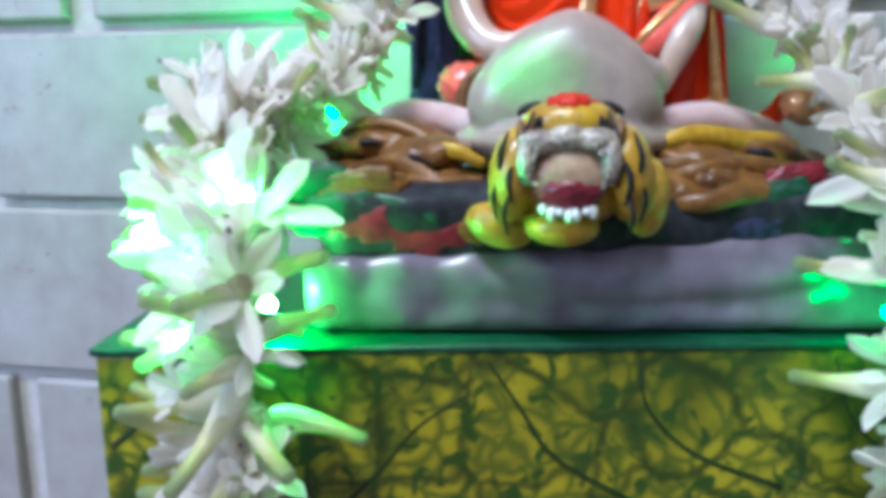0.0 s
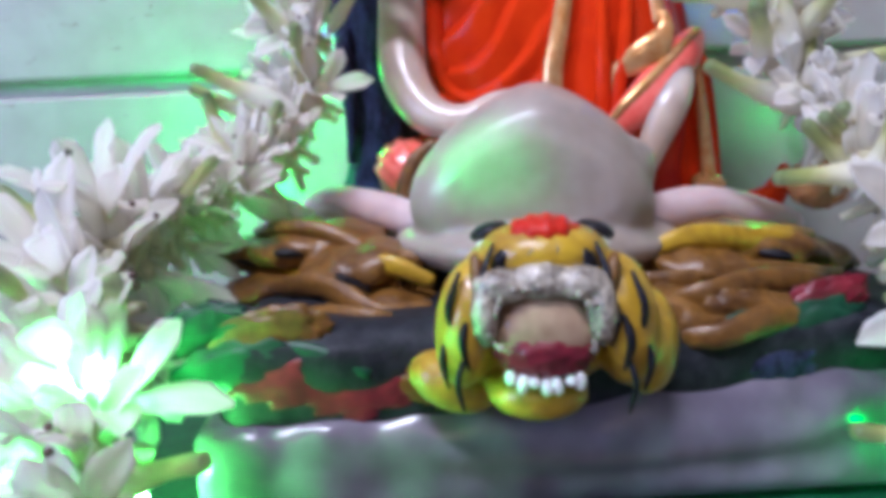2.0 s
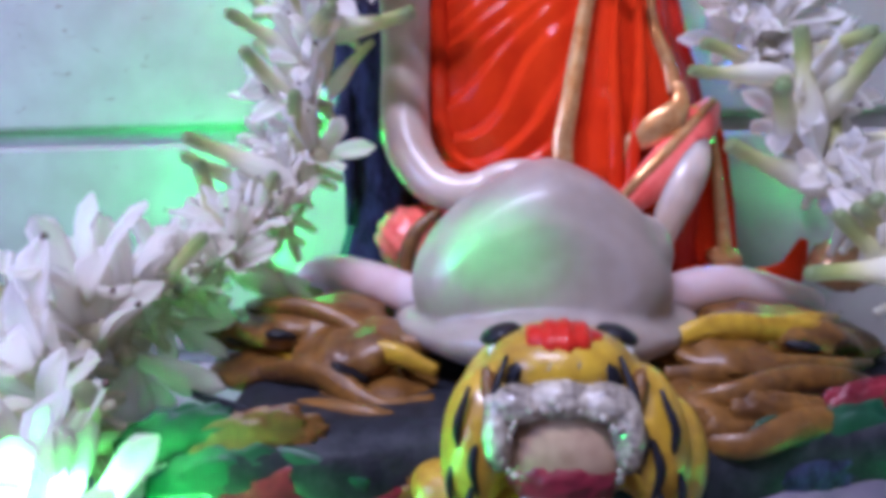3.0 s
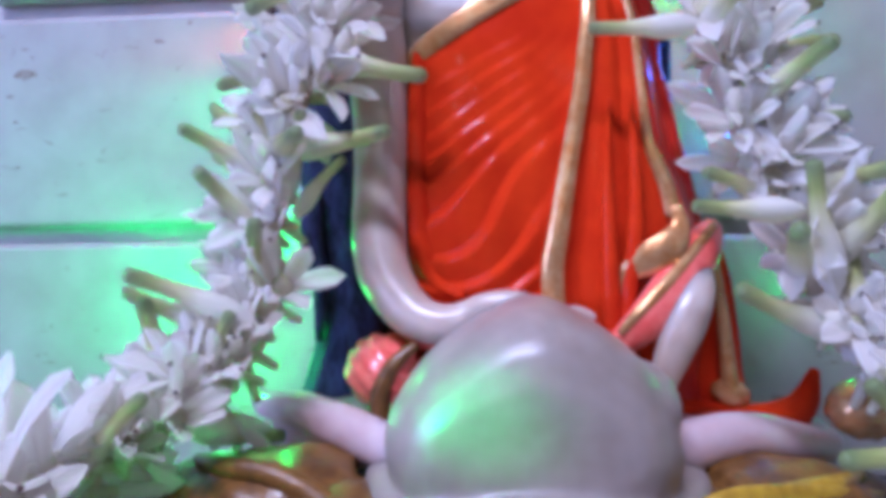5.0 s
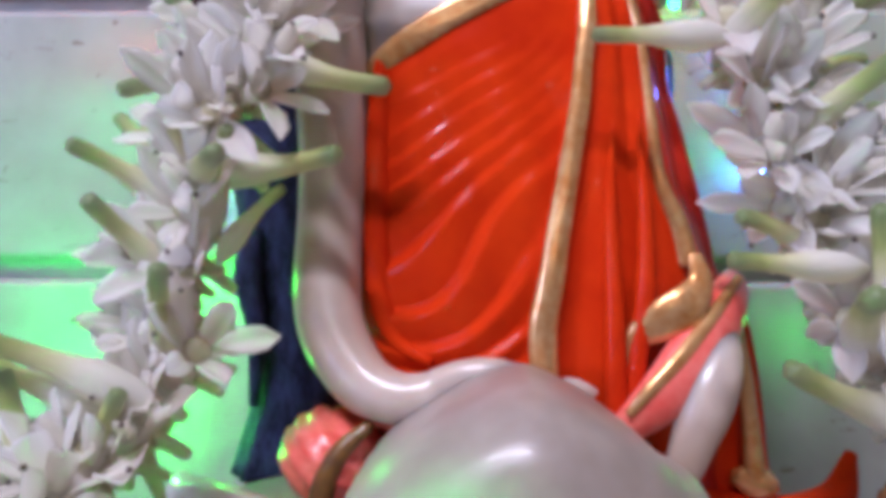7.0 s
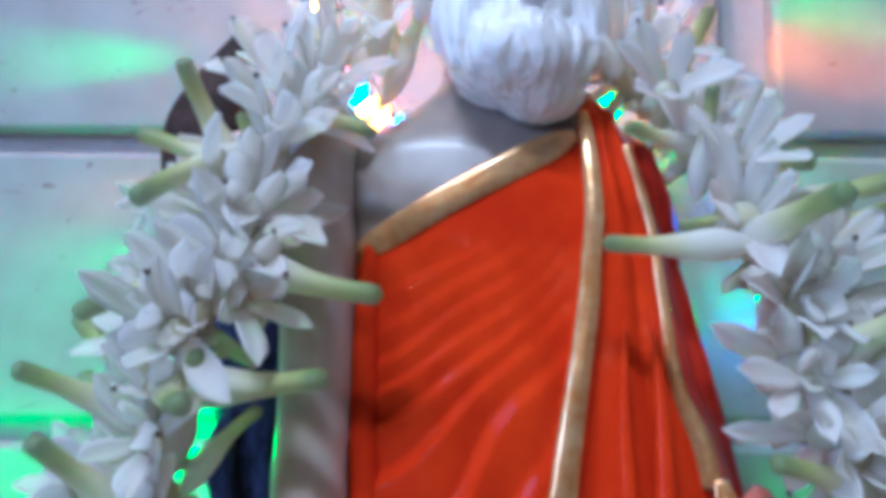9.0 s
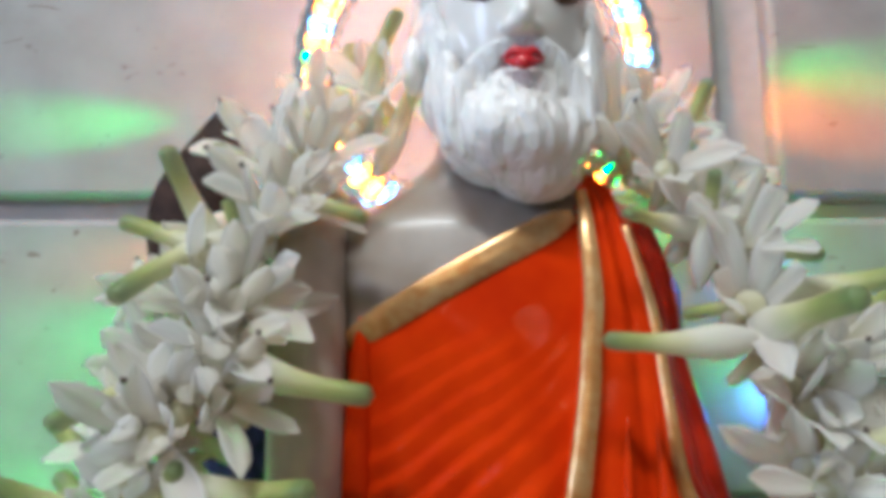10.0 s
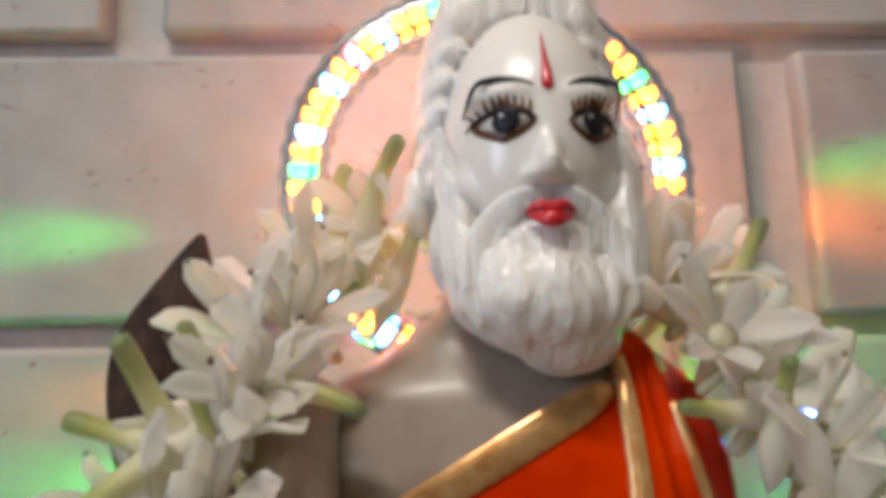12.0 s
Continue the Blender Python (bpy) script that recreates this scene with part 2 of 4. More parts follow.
STRIP = two_tone("led_strip_board", (0.04, 0.04, 0.04), (0.09, 0.08, 0.07), 200, 0.4)

# ---- mesh helpers (coordinates in millimetres) ----
MM = 0.001


def part(name, bm, mats, parent=None, label=""):
    """Link a bmesh as one mesh object, under a thing where one is given."""
    me = bpy.data.meshes.new(name)
    bm.to_mesh(me)
    bm.free()
    for m in (mats if isinstance(mats, (list, tuple)) else [mats]):
        me.materials.append(m)
    ob = new(name, me)
    if parent:
        ob.parent = parent
    return tagged(ob, label)


def empty(name, x=0.0, y=0.0, z=0.0):
    ob = new(name)
    ob.empty_display_size = 0.01
    ob.location = (x * MM, y * MM, z * MM)
    return ob


def spline(pts, n):
    """Catmull-Rom through rows of numbers, n steps a span."""
    p = np.array(pts, float)
    p = np.vstack([2 * p[0] - p[1], p, 2 * p[-1] - p[-2]])
    out = []
    for i in range(1, len(p) - 2):
        for k in range(n):
            u = k / n
            a, b_, c, d = p[i - 1], p[i], p[i + 1], p[i + 2]
            out.append(0.5 * (2 * b_ + (c - a) * u + (2 * a - 5 * b_ + 4 * c - d) * u * u + (3 * b_ - a - 3 * c + d) * u ** 3))
    out.append(p[-2])
    return np.array(out)


def grid_faces(bm, rows, mat=0, closed=True):
    """Skin rows of points (millimetres) with quads."""
    vs = [[bm.verts.new((q[0] * MM, q[1] * MM, q[2] * MM)) for q in row] for row in rows]
    n = len(vs[0])
    for a, b_ in zip(vs, vs[1:]):
        for j in range(n if closed else n - 1):
            f = bm.faces.new((a[j], a[(j + 1) % n], b_[(j + 1) % n], b_[j]))
            f.material_index, f.smooth = mat, True
    return vs


def tube(bm, rows, mat=0, seg=14, span=6, flat=1.0, up=(0, 1, 0), wave=0.0, waves=0):
    """A swept tube with rounded ends. rows: x, y, z, radius. flat: thickness along 'up' against the radius."""
    q = spline(rows, span)
    c, r = q[:, :3], np.maximum(q[:, 3], 0.05)
    t = np.gradient(c, axis=0)
    t /= np.linalg.norm(t, axis=1)[:, None] + 1e-9
    rings, upv = [], np.array(up, float)
    for i in range(len(c)):
        side = np.cross(t[i], upv)
        if np.linalg.norm(side) < 0.1:
            side = np.cross(t[i], (1.0, 0.3, 0.2))
        side /= np.linalg.norm(side)
        nrm = np.cross(side, t[i])
        ang = np.linspace(0, 2 * math.pi, seg, endpoint=False)
        rr = r[i] * (1 + wave * np.cos(waves * ang))
        rings.append(c[i] + side * (rr * np.cos(ang))[:, None] + nrm * (rr * np.sin(ang) * flat)[:, None])
    first = c[0] - t[0] * r[0] * 0.5 * min(1, flat)
    last = c[-1] + t[-1] * r[-1] * 0.5 * min(1, flat)
    rings = [first + (rings[0] - first) * 0.05, first * 0.35 + c[0] * 0.65 + (rings[0] - c[0]) * 0.75, *rings,
             last * 0.35 + c[-1] * 0.65 + (rings[-1] - c[-1]) * 0.75, last + (rings[-1] - last) * 0.05]
    vs = grid_faces(bm, rings, mat)
    for ring, flip in ((vs[0], True), (vs[-1], False)):
        f = bm.faces.new(ring[::-1] if flip else ring)
        f.material_index, f.smooth = mat, True


def lump(bm, c, r, mat=0, turn=(0, 0, 0), nu=40, nv=26, relief=None):
    """An ellipsoid, turned by degrees, whose radius a relief function of the unit direction may change."""
    m = Euler([radians(a) for a in turn]).to_matrix()
    rows = []
    for i in range(nv + 1):
        v = math.pi * (0.002 + 0.996 * i / nv)
        row = []
        for j in range(nu):
            u = 2 * math.pi * j / nu
            d = Vector((math.sin(v) * math.cos(u), math.sin(v) * math.sin(u), -math.cos(v)))
            k = 1 + (relief(d) if relief else 0)
            p = m @ Vector((d.x * r[0] * k, d.y * r[1] * k, d.z * r[2] * k))
            row.append((c[0] + p.x, c[1] + p.y, c[2] + p.z))
        rows.append(row)
    vs = grid_faces(bm, rows, mat)
    for ring, flip in ((vs[0], True), (vs[-1], False)):
        f = bm.faces.new(ring[::-1] if flip else ring)
        f.material_index, f.smooth = mat, True


def block(bm, x0, x1, y0, y1, z0, z1, bevel=0.0, mat=0, segments=2):
    """A box (millimetres) with rounded edges."""
    made = bmesh.ops.create_cube(bm, size=1.0)
    vs = made["verts"]
    for v in vs:
        v.co = Vector(((x0 + x1) / 2 + v.co.x * (x1 - x0), (y0 + y1) / 2 + v.co.y * (y1 - y0), (z0 + z1) / 2 + v.co.z * (z1 - z0))) * MM
    faces = list({f for v in vs for f in v.link_faces})
    for f in faces:
        f.material_index = mat
    if bevel:
        edges = list({e for v in vs for e in v.link_edges})
        done = bmesh.ops.bevel(bm, geom=edges, offset=bevel * MM, segments=segments, affect="EDGES", profile=0.5)
        for f in done["faces"]:
            f.smooth, f.material_index = True, mat


def fuse(bm, mat, voxel, smooth=6):
    """Melt overlapping closed pieces into one skin and return it as a bmesh."""
    me = bpy.data.meshes.new("melt")
    bm.to_mesh(me)
    bm.free()
    ob = new("melt", me)
    r = ob.modifiers.new("melt", "REMESH")
    r.mode, r.voxel_size, r.use_smooth_shade = "VOXEL", voxel * MM, True
    s = ob.modifiers.new("soft", "SMOOTH")
    s.iterations, s.factor = smooth, 0.5
    done = bpy.data.meshes.new_from_object(ob.evaluated_get(bpy.context.evaluated_depsgraph_get()))
    out = bmesh.new()
    out.from_mesh(done)
    for f in out.faces:
        f.material_index, f.smooth = mat, True
    bpy.data.objects.remove(ob)
    bpy.data.meshes.remove(me)
    bpy.data.meshes.remove(done)
    return out


def pour(target, source):
    """Add one bmesh to another."""
    me = bpy.data.meshes.new("pour")
    source.to_mesh(me)
    source.free()
    target.from_mesh(me)
    bpy.data.meshes.remove(me)


# ---- the room ----
def room_part(name, x0, x1, y0, y1, z0, z1, mat, label, bevel=0.0):
    bm = bmesh.new()
    block(bm, x0, x1, y0, y1, z0, z1, bevel)
    return tagged(part(name, bm, mat), label, kind="structure")


wall = room_part("wall_north", -1300, 1300, 280, 400, -750, 1900, JOINT, "pale wall faced with embossed bricks")
room_part("wall_south", -1300, 1300, -1900, -1800, -750, 1900, PLASTER, "plain plastered room wall")
room_part("wall_west", -1400, -1300, -1900, 400, -750, 1900, PLASTER, "plain plastered room wall")
room_part("wall_east", 1300, 1400, -1900, 400, -750, 1900, PLASTER, "plain plastered room wall")
room_part("floor", -1400, 1400, -1900, 400, -850, -750, FLOORM, "plain grey stone floor")
room_part("ceiling", -1400, 1400, -1900, 400, 1900, 2000, PLASTER, "plain pale ceiling")

# the table under the box
table = tagged(empty("table", 0, 150, -750), "dark wooden table standing against the brick wall", "table")


def under(name, parent, mats, x0, x1, y0, y1, z0, z1, bevel, label=""):
    bm = bmesh.new()
    block(bm, x0, x1, y0, y1, z0, z1, bevel)
    ob = part(name, bm, mats, parent, label)
    ob.matrix_parent_inverse = Matrix.Translation(-parent.location)
    return ob


under("tabletop", table, WOOD, -450, 450, -20, 272, -90, -60, 3)
for lx in (-430, 390):
    for ly in (0, 225):
        under("leg", table, WOOD, lx, lx + 40, ly, ly + 40, -750, -90, 3)

# ---- the box that carries the statue, turned a little to the wall ----
box = tagged(empty("display_box", -101, 127, -60), "box covered in yellow-green leaf print under the statue", "box")
under("body", box, LEAF, -101, 92, 127, 225, -60, 110, 0.8)
under("lid_edge", box, GREENP, -102, 93, 126.4, 225.6, 110, 112, 0.6, "thin dark green top sheet")
bm = bmesh.new()
for run in ([(-12, 108, .5), (-4, 96, .6), (4, 84, .8), (20, 74, .9), (45, 62, 1)], [(24, 108, .5), (26, 96, .6), (38, 84, .8), (60, 75, 1)],
            [(-99, 88, .8), (-86, 98, .6), (-72, 107, .4)], [(-60, 60, .9), (-40, 78, .7), (-28, 92, .5), (-16, 100, .4)], [(70, 108, .4), (76, 92, .6), (90, 80, .8)]):
    tube(bm, [(x, 126.95, z, r * 0.8) for x, z, r in run], 0, 6, 6, 0.12)
ob = part("vein_print", bm, VEIN, box, "dark branching leaf veins")
ob.matrix_parent_inverse = Matrix.Translation(-box.location)
box.rotation_euler = (0, 0, radians(11.5))

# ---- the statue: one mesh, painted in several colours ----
SLOTS = [SHADED_WHITE, HAIR, ORANGE, DEEPRED, GOLD, PINK, BLUSH, BASE, FUR, UMBER, BLACK, NAVY, BROWN, MOUTH, PALATE, LIPRED, GREENP, LASH, SLATE, MUZZLE, FACE, LIT_ARM]
(I_SHADED_WHITE, I_HAIR, I_ORANGE, I_DEEP, I_GOLD, I_PINK, I_BLUSH, I_BASE, I_FUR, I_UMBER, I_BLACK, I_NAVY, I_BROWN, I_MOUTH, I_PALATE,
 I_LIP, I_GREEN, I_LASH, I_SLATE, I_MUZZLE, I_FACE, I_LIT_ARM) = range(len(SLOTS))
st = bmesh.new()


def smooth01(a, b_, v):
    u = min(1.0, max(0.0, (v - a) / (b_ - a)))
    return u * u * (3 - 2 * u)


def along(table, v):
    """Interpolate the columns of a small table by its first column."""
    t_ = np.array(table, float)
    return [float(np.interp(v, t_[:, 0], t_[:, k])) for k in range(1, t_.shape[1])]


# torso: z, left x, right x, front y, back y
TORSO = [(160, -30, 54, 224, 262), (175, -30, 53, 218, 262), (190, -28, 50, 215, 262), (205, -27, 47, 215, 260), (225, -27, 43, 217, 260), (245, -28, 38, 220, 260),
         (258, -33, 38, 222, 260), (268, -30, 35, 225, 259), (275, -18, 27, 229, 257), (282, -9, 18, 230, 254), (290, -8, 16, 231, 252)]


def torso_front(x, z):
    x0, x1, y0, y1 = along(TORSO, z)
    c, w, d = (x0 + x1) / 2, (x1 - x0) / 2, (y1 - y0) / 2
    u = min(0.999, abs((x - c) / w))
    return (y0 + y1) / 2 - d * (1 - u ** 2.6) ** (1 / 2.6)


def hem_z(x):
    return 250.5 + (x + 16) * 0.60 - 0.0015 * (x + 16) ** 2


def band_x(z):
    return float(np.interp(z, [160, 189, 197, 215, 237, 254, 275], [8.0, 8.5, 8.2, 11.2, 15.2, 17.2, 17.2]))


def edge_x(z):
    return float(np.interp(z, [195, 207, 215, 224, 250, 268], [33, 35, 33.5, 30, 28, 24]))


def folds(x, z):
    """Depth of the cloth over the torso: slanting pleats, the upright pleats beside them, and the raised layers."""
    if z > hem_z(x) and x < 17:
        return 0.0
    out = 1.0
    b_ = band_x(z)
    if x < b_:
        s = z - (0.35 + 0.65 * smooth01(185, 245, z)) * (0.10 * (x + 24) + 0.0165 * (x + 24) ** 2) + 2.2 * math.sin(x * 0.13 + z * 0.05)
        p = s / 6.0 + 0.5 * math.sin(s * 0.14 + x * 0.05) + 0.5 * noise.noise(Vector((x * 0.05, s * 0.06, 2.0)))
        ridge = p - math.floor(p)
        ridge = ridge ** 0.8 * (1 - smooth01(0.78, 1.0, ridge))
        out += (1.7 * smooth01(240, 206, z) + 0.5 * smooth01(258, 240, z)) * ridge * smooth01(b_ + 1, b_ - 5, x) * smooth01(-27, -18, x)
        out += 0.7 * math.sin(x * 0.35 + z * 0.11) * smooth01(255, 235, z)
    else:
        e = edge_x(z)
        if x < e:
            u = (x - b_) / (e - b_)
            out += 1.4 + 1.7 * abs(math.sin(u * math.pi * 2.1 + 0.4 + 0.006 * z)) + 0.35 * math.sin(u * 13 + z * 0.05)
        else:
            out += -1.0 + 1.2 * math.sin((x - e) * 0.9 + z * 0.05)
    return out


rows, zs = [], np.arange(160, 291, 0.8)
for z in zs:
    x0, x1, y0, y1 = along(TORSO, z)
    c, w, yc, d = (x0 + x1) / 2, (x1 - x0) / 2, (y0 + y1) / 2, (y1 - y0) / 2
    row = []
    for a in np.concatenate([np.linspace(math.pi, 2 * math.pi, 150, endpoint=False), np.linspace(0, math.pi, 30, endpoint=False)]):
        ca, sa = math.cos(a), math.sin(a)
        x = c + w * math.copysign(abs(ca) ** (2 / 2.6), ca)
        y = yc + d * math.copysign(abs(sa) ** (2 / 2.6), sa)
        if sa < 0:
            y -= folds(x, z) * min(1, -sa * 2)
        row.append((x, y, z))
    rows.append(row)
vs = grid_faces(st, rows, I_ORANGE)
for _ in range(14):
    bmesh.ops.smooth_vert(st, verts=[v for v in st.verts if v.co.z > hem_z(v.co.x / MM) * MM + 0.003 and v.co.z < 0.289], factor=0.5, use_axis_x=True, use_axis_y=True, use_axis_z=False)
st.faces.new(vs[0][::-1]), st.faces.new(vs[-1])
for f in st.faces:
    q = f.calc_center_median() / MM
    # bare chest and neck get the white with shade in its colour
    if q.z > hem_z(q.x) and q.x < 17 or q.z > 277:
        f.material_index = I_SHADED_WHITE
    elif q.x > edge_x(q.z) + 0.5 or q.y > 240:
        f.material_index = I_DEEP


def on_cloth(x, z, lift=0.6):
    return torso_front(x, z) - folds(x, z) - lift


# gold borders lying on the cloth
tube(st, [(x, on_cloth(x, hem_z(x) - 1.5, 0.4), hem_z(x), r) for x, r in ((-25, 2.0), (-20, 2.4), (-14, 2.6), (-6, 2.6), (2, 2.7), (8, 2.7), (13, 2.3), (16, 1.2))], I_GOLD, 16, 8, 0.24)
tube(st, [(band_x(z) + 0.4, on_cloth(band_x(z) + 0.8, z, 0.6), z, r) for z, r in
          ((273, 1.0), (266, 1.4), (254, 1.7), (245, 1.8), (237, 1.9), (226, 2.0), (215, 2.2), (205, 2.4), (197, 2.6), (186, 2.6), (176, 2.4))], I_GOLD, 16, 8, 0.55)
tube(st, [(edge_x(z), on_cloth(edge_x(z) - 0.6, z, 0.4), z, r) for z, r in ((266, 0.7), (258, 0.8), (250, 0.9), (238, 1.0), (224, 1.3), (215, 1.9), (208, 1.8))], I_GOLD, 12, 8, 0.6)
# rolled inner edge of the robe beside the arm
tube(st, [(x, on_cloth(max(x, -21), z, 0.2), z, r) for x, z, r in ((-21, 250, 1.2), (-21.5, 240, 2.0), (-21.8, 226, 2.4), (-21.6, 212, 2.5), (-20.6, 201, 2.3), (-17, 193.5, 1.8), (-11, 190.5, 1.0))], I_ORANGE, 14, 8, 0.9)
# the curl at the foot of the upright pleats
tube(st, [(34.5, 210.5, 210, 1.2), (35, 209.5, 205.5, 2.2), (32.5, 208.6, 201.5, 3.6), (28, 208.8, 198.5, 3.4), (24, 209.4, 195, 2.2), (22, 209.5, 187, 1.2)], I_GOLD, 16, 8, 0.42)
tube(st, [(21.5, 214.5, 234, 0.3), (20.5, 212.5, 218, 1.2), (20.5, 210, 202, 1.8), (20.5, 209, 192, 2.0), (20.5, 208, 182, 1.8)], I_ORANGE, 12, 6)
tube(st, [(26, 214.5, 236, 0.3), (26.5, 212.5, 218, 1.3), (26, 210.5, 204, 1.8), (24.5, 209.5, 194, 1.8), (23.5, 208.5, 184, 1.6)], I_ORANGE, 12, 6)
# sleeve drape over the forearm, with its gold edge, and the hanging end
tube(st, [(45, 219, 206, 2.2), (41, 214, 201, 4.4), (34, 209, 193, 5.0), (27, 206, 186, 4.2), (21, 206, 181, 2.6)], I_PINK, 18, 8, 0.6)
tube(st, [(44, 215, 206, 0.9), (38, 210, 200.5, 1.2), (31, 206, 193.5, 1.4), (25, 204, 188, 1.2), (21.5, 204, 184, 0.8)], I_GOLD, 12, 8, 0.7)
tube(st, [(41, 213, 199, 1.0), (38.5, 209, 193, 3.6), (35, 206, 186, 4.4), (32, 205, 179, 3.6), (29.5, 205, 172, 2.6)], I_LIT_ARM, 18, 8, 0.8)
for k, (x0, x1, r) in enumerate(((40, 37, 4.0), (43.5, 43, 3.4), (47, 49, 3.0))):
    tube(st, [(x0, 224 + k, 203, r * 0.5), (x0 + 0.2, 222 + k, 194, r), (0.5 * (x0 + x1) + 0.5, 222 + k, 182, r * 1.15), (x1 + 1, 224 + k, 170, r * 1.3), (x1 + 4, 226 + k, 160, r * 1.3)], I_DEEP if k == 0 else I_ORANGE, 14, 8, 0.8)
tube(st, [(45, 218, 198, 0.8), (46, 217.5, 188, 1.4), (47.5, 218.5, 178, 1.7), (49, 220, 168, 2.2)], I_GOLD, 12, 8, 0.7)
lump(st, (49, 220.5, 168), (4.5, 2.2, 3.0), I_GOLD, (0, 15, 0), 24, 14, lambda d: 0.15 * noise.noise(d * 3))
tube(st, [(38, 222, 164, 3.0), (48, 221, 161.5, 4.0), (58, 222, 161, 4.4), (66, 224, 164, 3.6), (70, 226, 172, 1.2)], I_ORANGE, 16, 8, 0.8)
lump(st, (70, 206, 168), (7, 6, 6), I_GOLD, relief=lambda d: 0.10 * noise.noise(d * 5))
# coral hem by the left knee with its ochre rim
lump(st, (-28.5, 216, 173.5), (9.5, 11, 8.4), I_PINK, (0, 24, 0), relief=lambda d: 0.05 * math.sin(d.z * 16 + d.x * 6))
tube(st, [(-21, 208, 181, 1.0), (-26, 206, 176.5, 1.7), (-28.6, 205.5, 170, 2.1), (-28.2, 205, 163, 2.0), (-26, 204, 158, 1.2)], I_UMBER, 12, 8)
tube(st, [(-22, 216, 181, 2.2), (-12, 212, 182, 4.0), (-2, 209, 184, 4.6), (8, 208, 184, 4.0)], I_PINK, 14, 6, 0.6)

# white flesh: arm, hands, knee, throat, melted into one skin
wb = bmesh.new()
tube(wb, [(-30, 234, 268, 6), (-32.5, 229, 258, 8), (-31.5, 226, 246, 7.4), (-30.5, 224, 232, 6.8), (-30.3, 222, 218, 6.5), (-30.5, 220, 206, 6.5), (-29, 216, 196.5, 6.2),
          (-23.5, 211.5, 188.5, 5.4), (-17, 208.5, 185.5, 4.6), (-10, 207, 186, 4.0)], 0, 18, 6)
tube(wb, [(-12, 207, 186, 3.8), (-5, 206, 188.4, 4.2), (1, 205.6, 189.2, 3.6), (6, 206, 188.6, 2.2), (9, 206.6, 187.5, 1.2)], 0, 16, 6, 0.7)
tube(wb, [(9, 208.5, 186, 2.6), (13, 207.5, 187.2, 2.4), (17, 207, 186.6, 1.2)], 0, 12, 6, 0.7)
# arm and hands get the lit copy of the white
pour(st, fuse(wb, I_LIT_ARM, 0.75, 6))

kb = bmesh.new()
# the raised knee: a peaked outline, swelling from back to front
KNEE = [(-22, 159), (-24.5, 165), (-23.5, 172.5), (-18, 180.5), (-11, 186), (-3.5, 190.4), (3.5, 192.4), (10, 190.4), (17, 186), (22.5, 181), (26.5, 173.5), (28.5, 166), (27, 159)]
outline = spline(KNEE, 4)
rows = []
for y in np.linspace(171.5, 232, 34):
    u = (y - 191) / (20 if y < 191 else 42)
    k = max(0.03, 1 - abs(u) ** 2.6) ** (1 / 2.6)
    ring_ = [(3 + (x - 3) * (0.45 + 0.55 * k), y, 171 + (z - 171) * (0.12 + 0.88 * k)) for x, z in outline]
    rows.append(ring_ + [(3 + (x - 3) * 0.8, y, 171 - 16 * (0.12 + 0.88 * k)) for x, _, _ in ring_[::-6]])
vs = grid_faces(kb, rows)
kb.faces.new(vs[0][::-1]), kb.faces.new(vs[-1])
bmesh.ops.recalc_face_normals(kb, faces=kb.faces)
lump(kb, (21, 192, 172), (8, 16, 9), 0, (0, 30, 0))
lump(kb, (3, 197, 157.5), (33, 32, 8.2), 0)
lump(kb, (3, 182, 157.5), (25, 18, 7.6), 0)
# the knee gets the white that is darkened for shade
pour(st, fuse(kb, I_SHADED_WHITE, 0.8, 7))

# white cushion edge with its wavy rim
cb = bmesh.new()
tube(cb, [(-66, 240, 161, 2.5), (-58, 222, 164, 3.6), (-46, 210, 166, 4.4), (-30, 200, 163, 5.0), (-20, 192, 160, 4.0)], 0, 16, 8, 0.9)
tube(cb, [(24, 192, 160, 4.0), (34, 198, 163, 5.0), (46, 203, 163.5, 4.8), (58, 208, 160.5, 4.4), (68, 216, 157.5, 3.6), (72, 232, 157, 3)], 0, 16, 8, 0.9)
lump(cb, (3, 228, 158), (62, 34, 7), 0)
pour(st, fuse(cb, I_BLUSH, 0.9, 8))

# tiger skin: ochre folds with dark stripes under the cushion


def hide(d):
    return 0.10 * noise.noise(d * 2.4) + 0.05 * math.sin(d.x * 9 + d.z * 5)


for lobes, mi in ((((-49, 193, 157, 17, 14, 5.4), (-36, 183, 153, 14, 14, 6), (-63, 197, 155, 12, 12, 4.6)), I_UMBER), (((-54, 190, 148.5, 18, 14, 4.5), (-34, 178, 145, 16, 14, 5), (-24, 165, 140, 9, 12, 6)), I_UMBER),
                  (((51, 197, 155.5, 17, 14, 5.4), (36, 186, 152, 14, 14, 6), (65, 203, 152, 12, 12, 4.6)), I_UMBER), (((46, 184, 149, 12, 9, 4.6), (30, 172, 145, 11, 12, 6)), I_UMBER)):
    lb = bmesh.new()
    for x, y, z, rx, ry, rz in lobes:
        lump(lb, (x, y, z), (rx, ry, rz), 0, (0, -8 if x < 0 else 8, 0), 40, 26, hide)
    pour(st, fuse(lb, mi, 0.9, 4))
tube(st, [(-64, 196, 160, 1.2), (-54, 186, 162, 2.0), (-44, 183, 161.5, 2.2), (-34, 181, 157, 2.4), (-27, 177, 151, 1.8), (-24, 172, 146, 1.0)], I_UMBER, 12, 8)
tube(st, [(66, 200, 157, 1.2), (56, 190, 158.5, 1.8), (44, 185, 157.5, 2.2), (34, 179, 154, 2.0), (28, 173, 149, 1.0)], I_FUR, 12, 8)
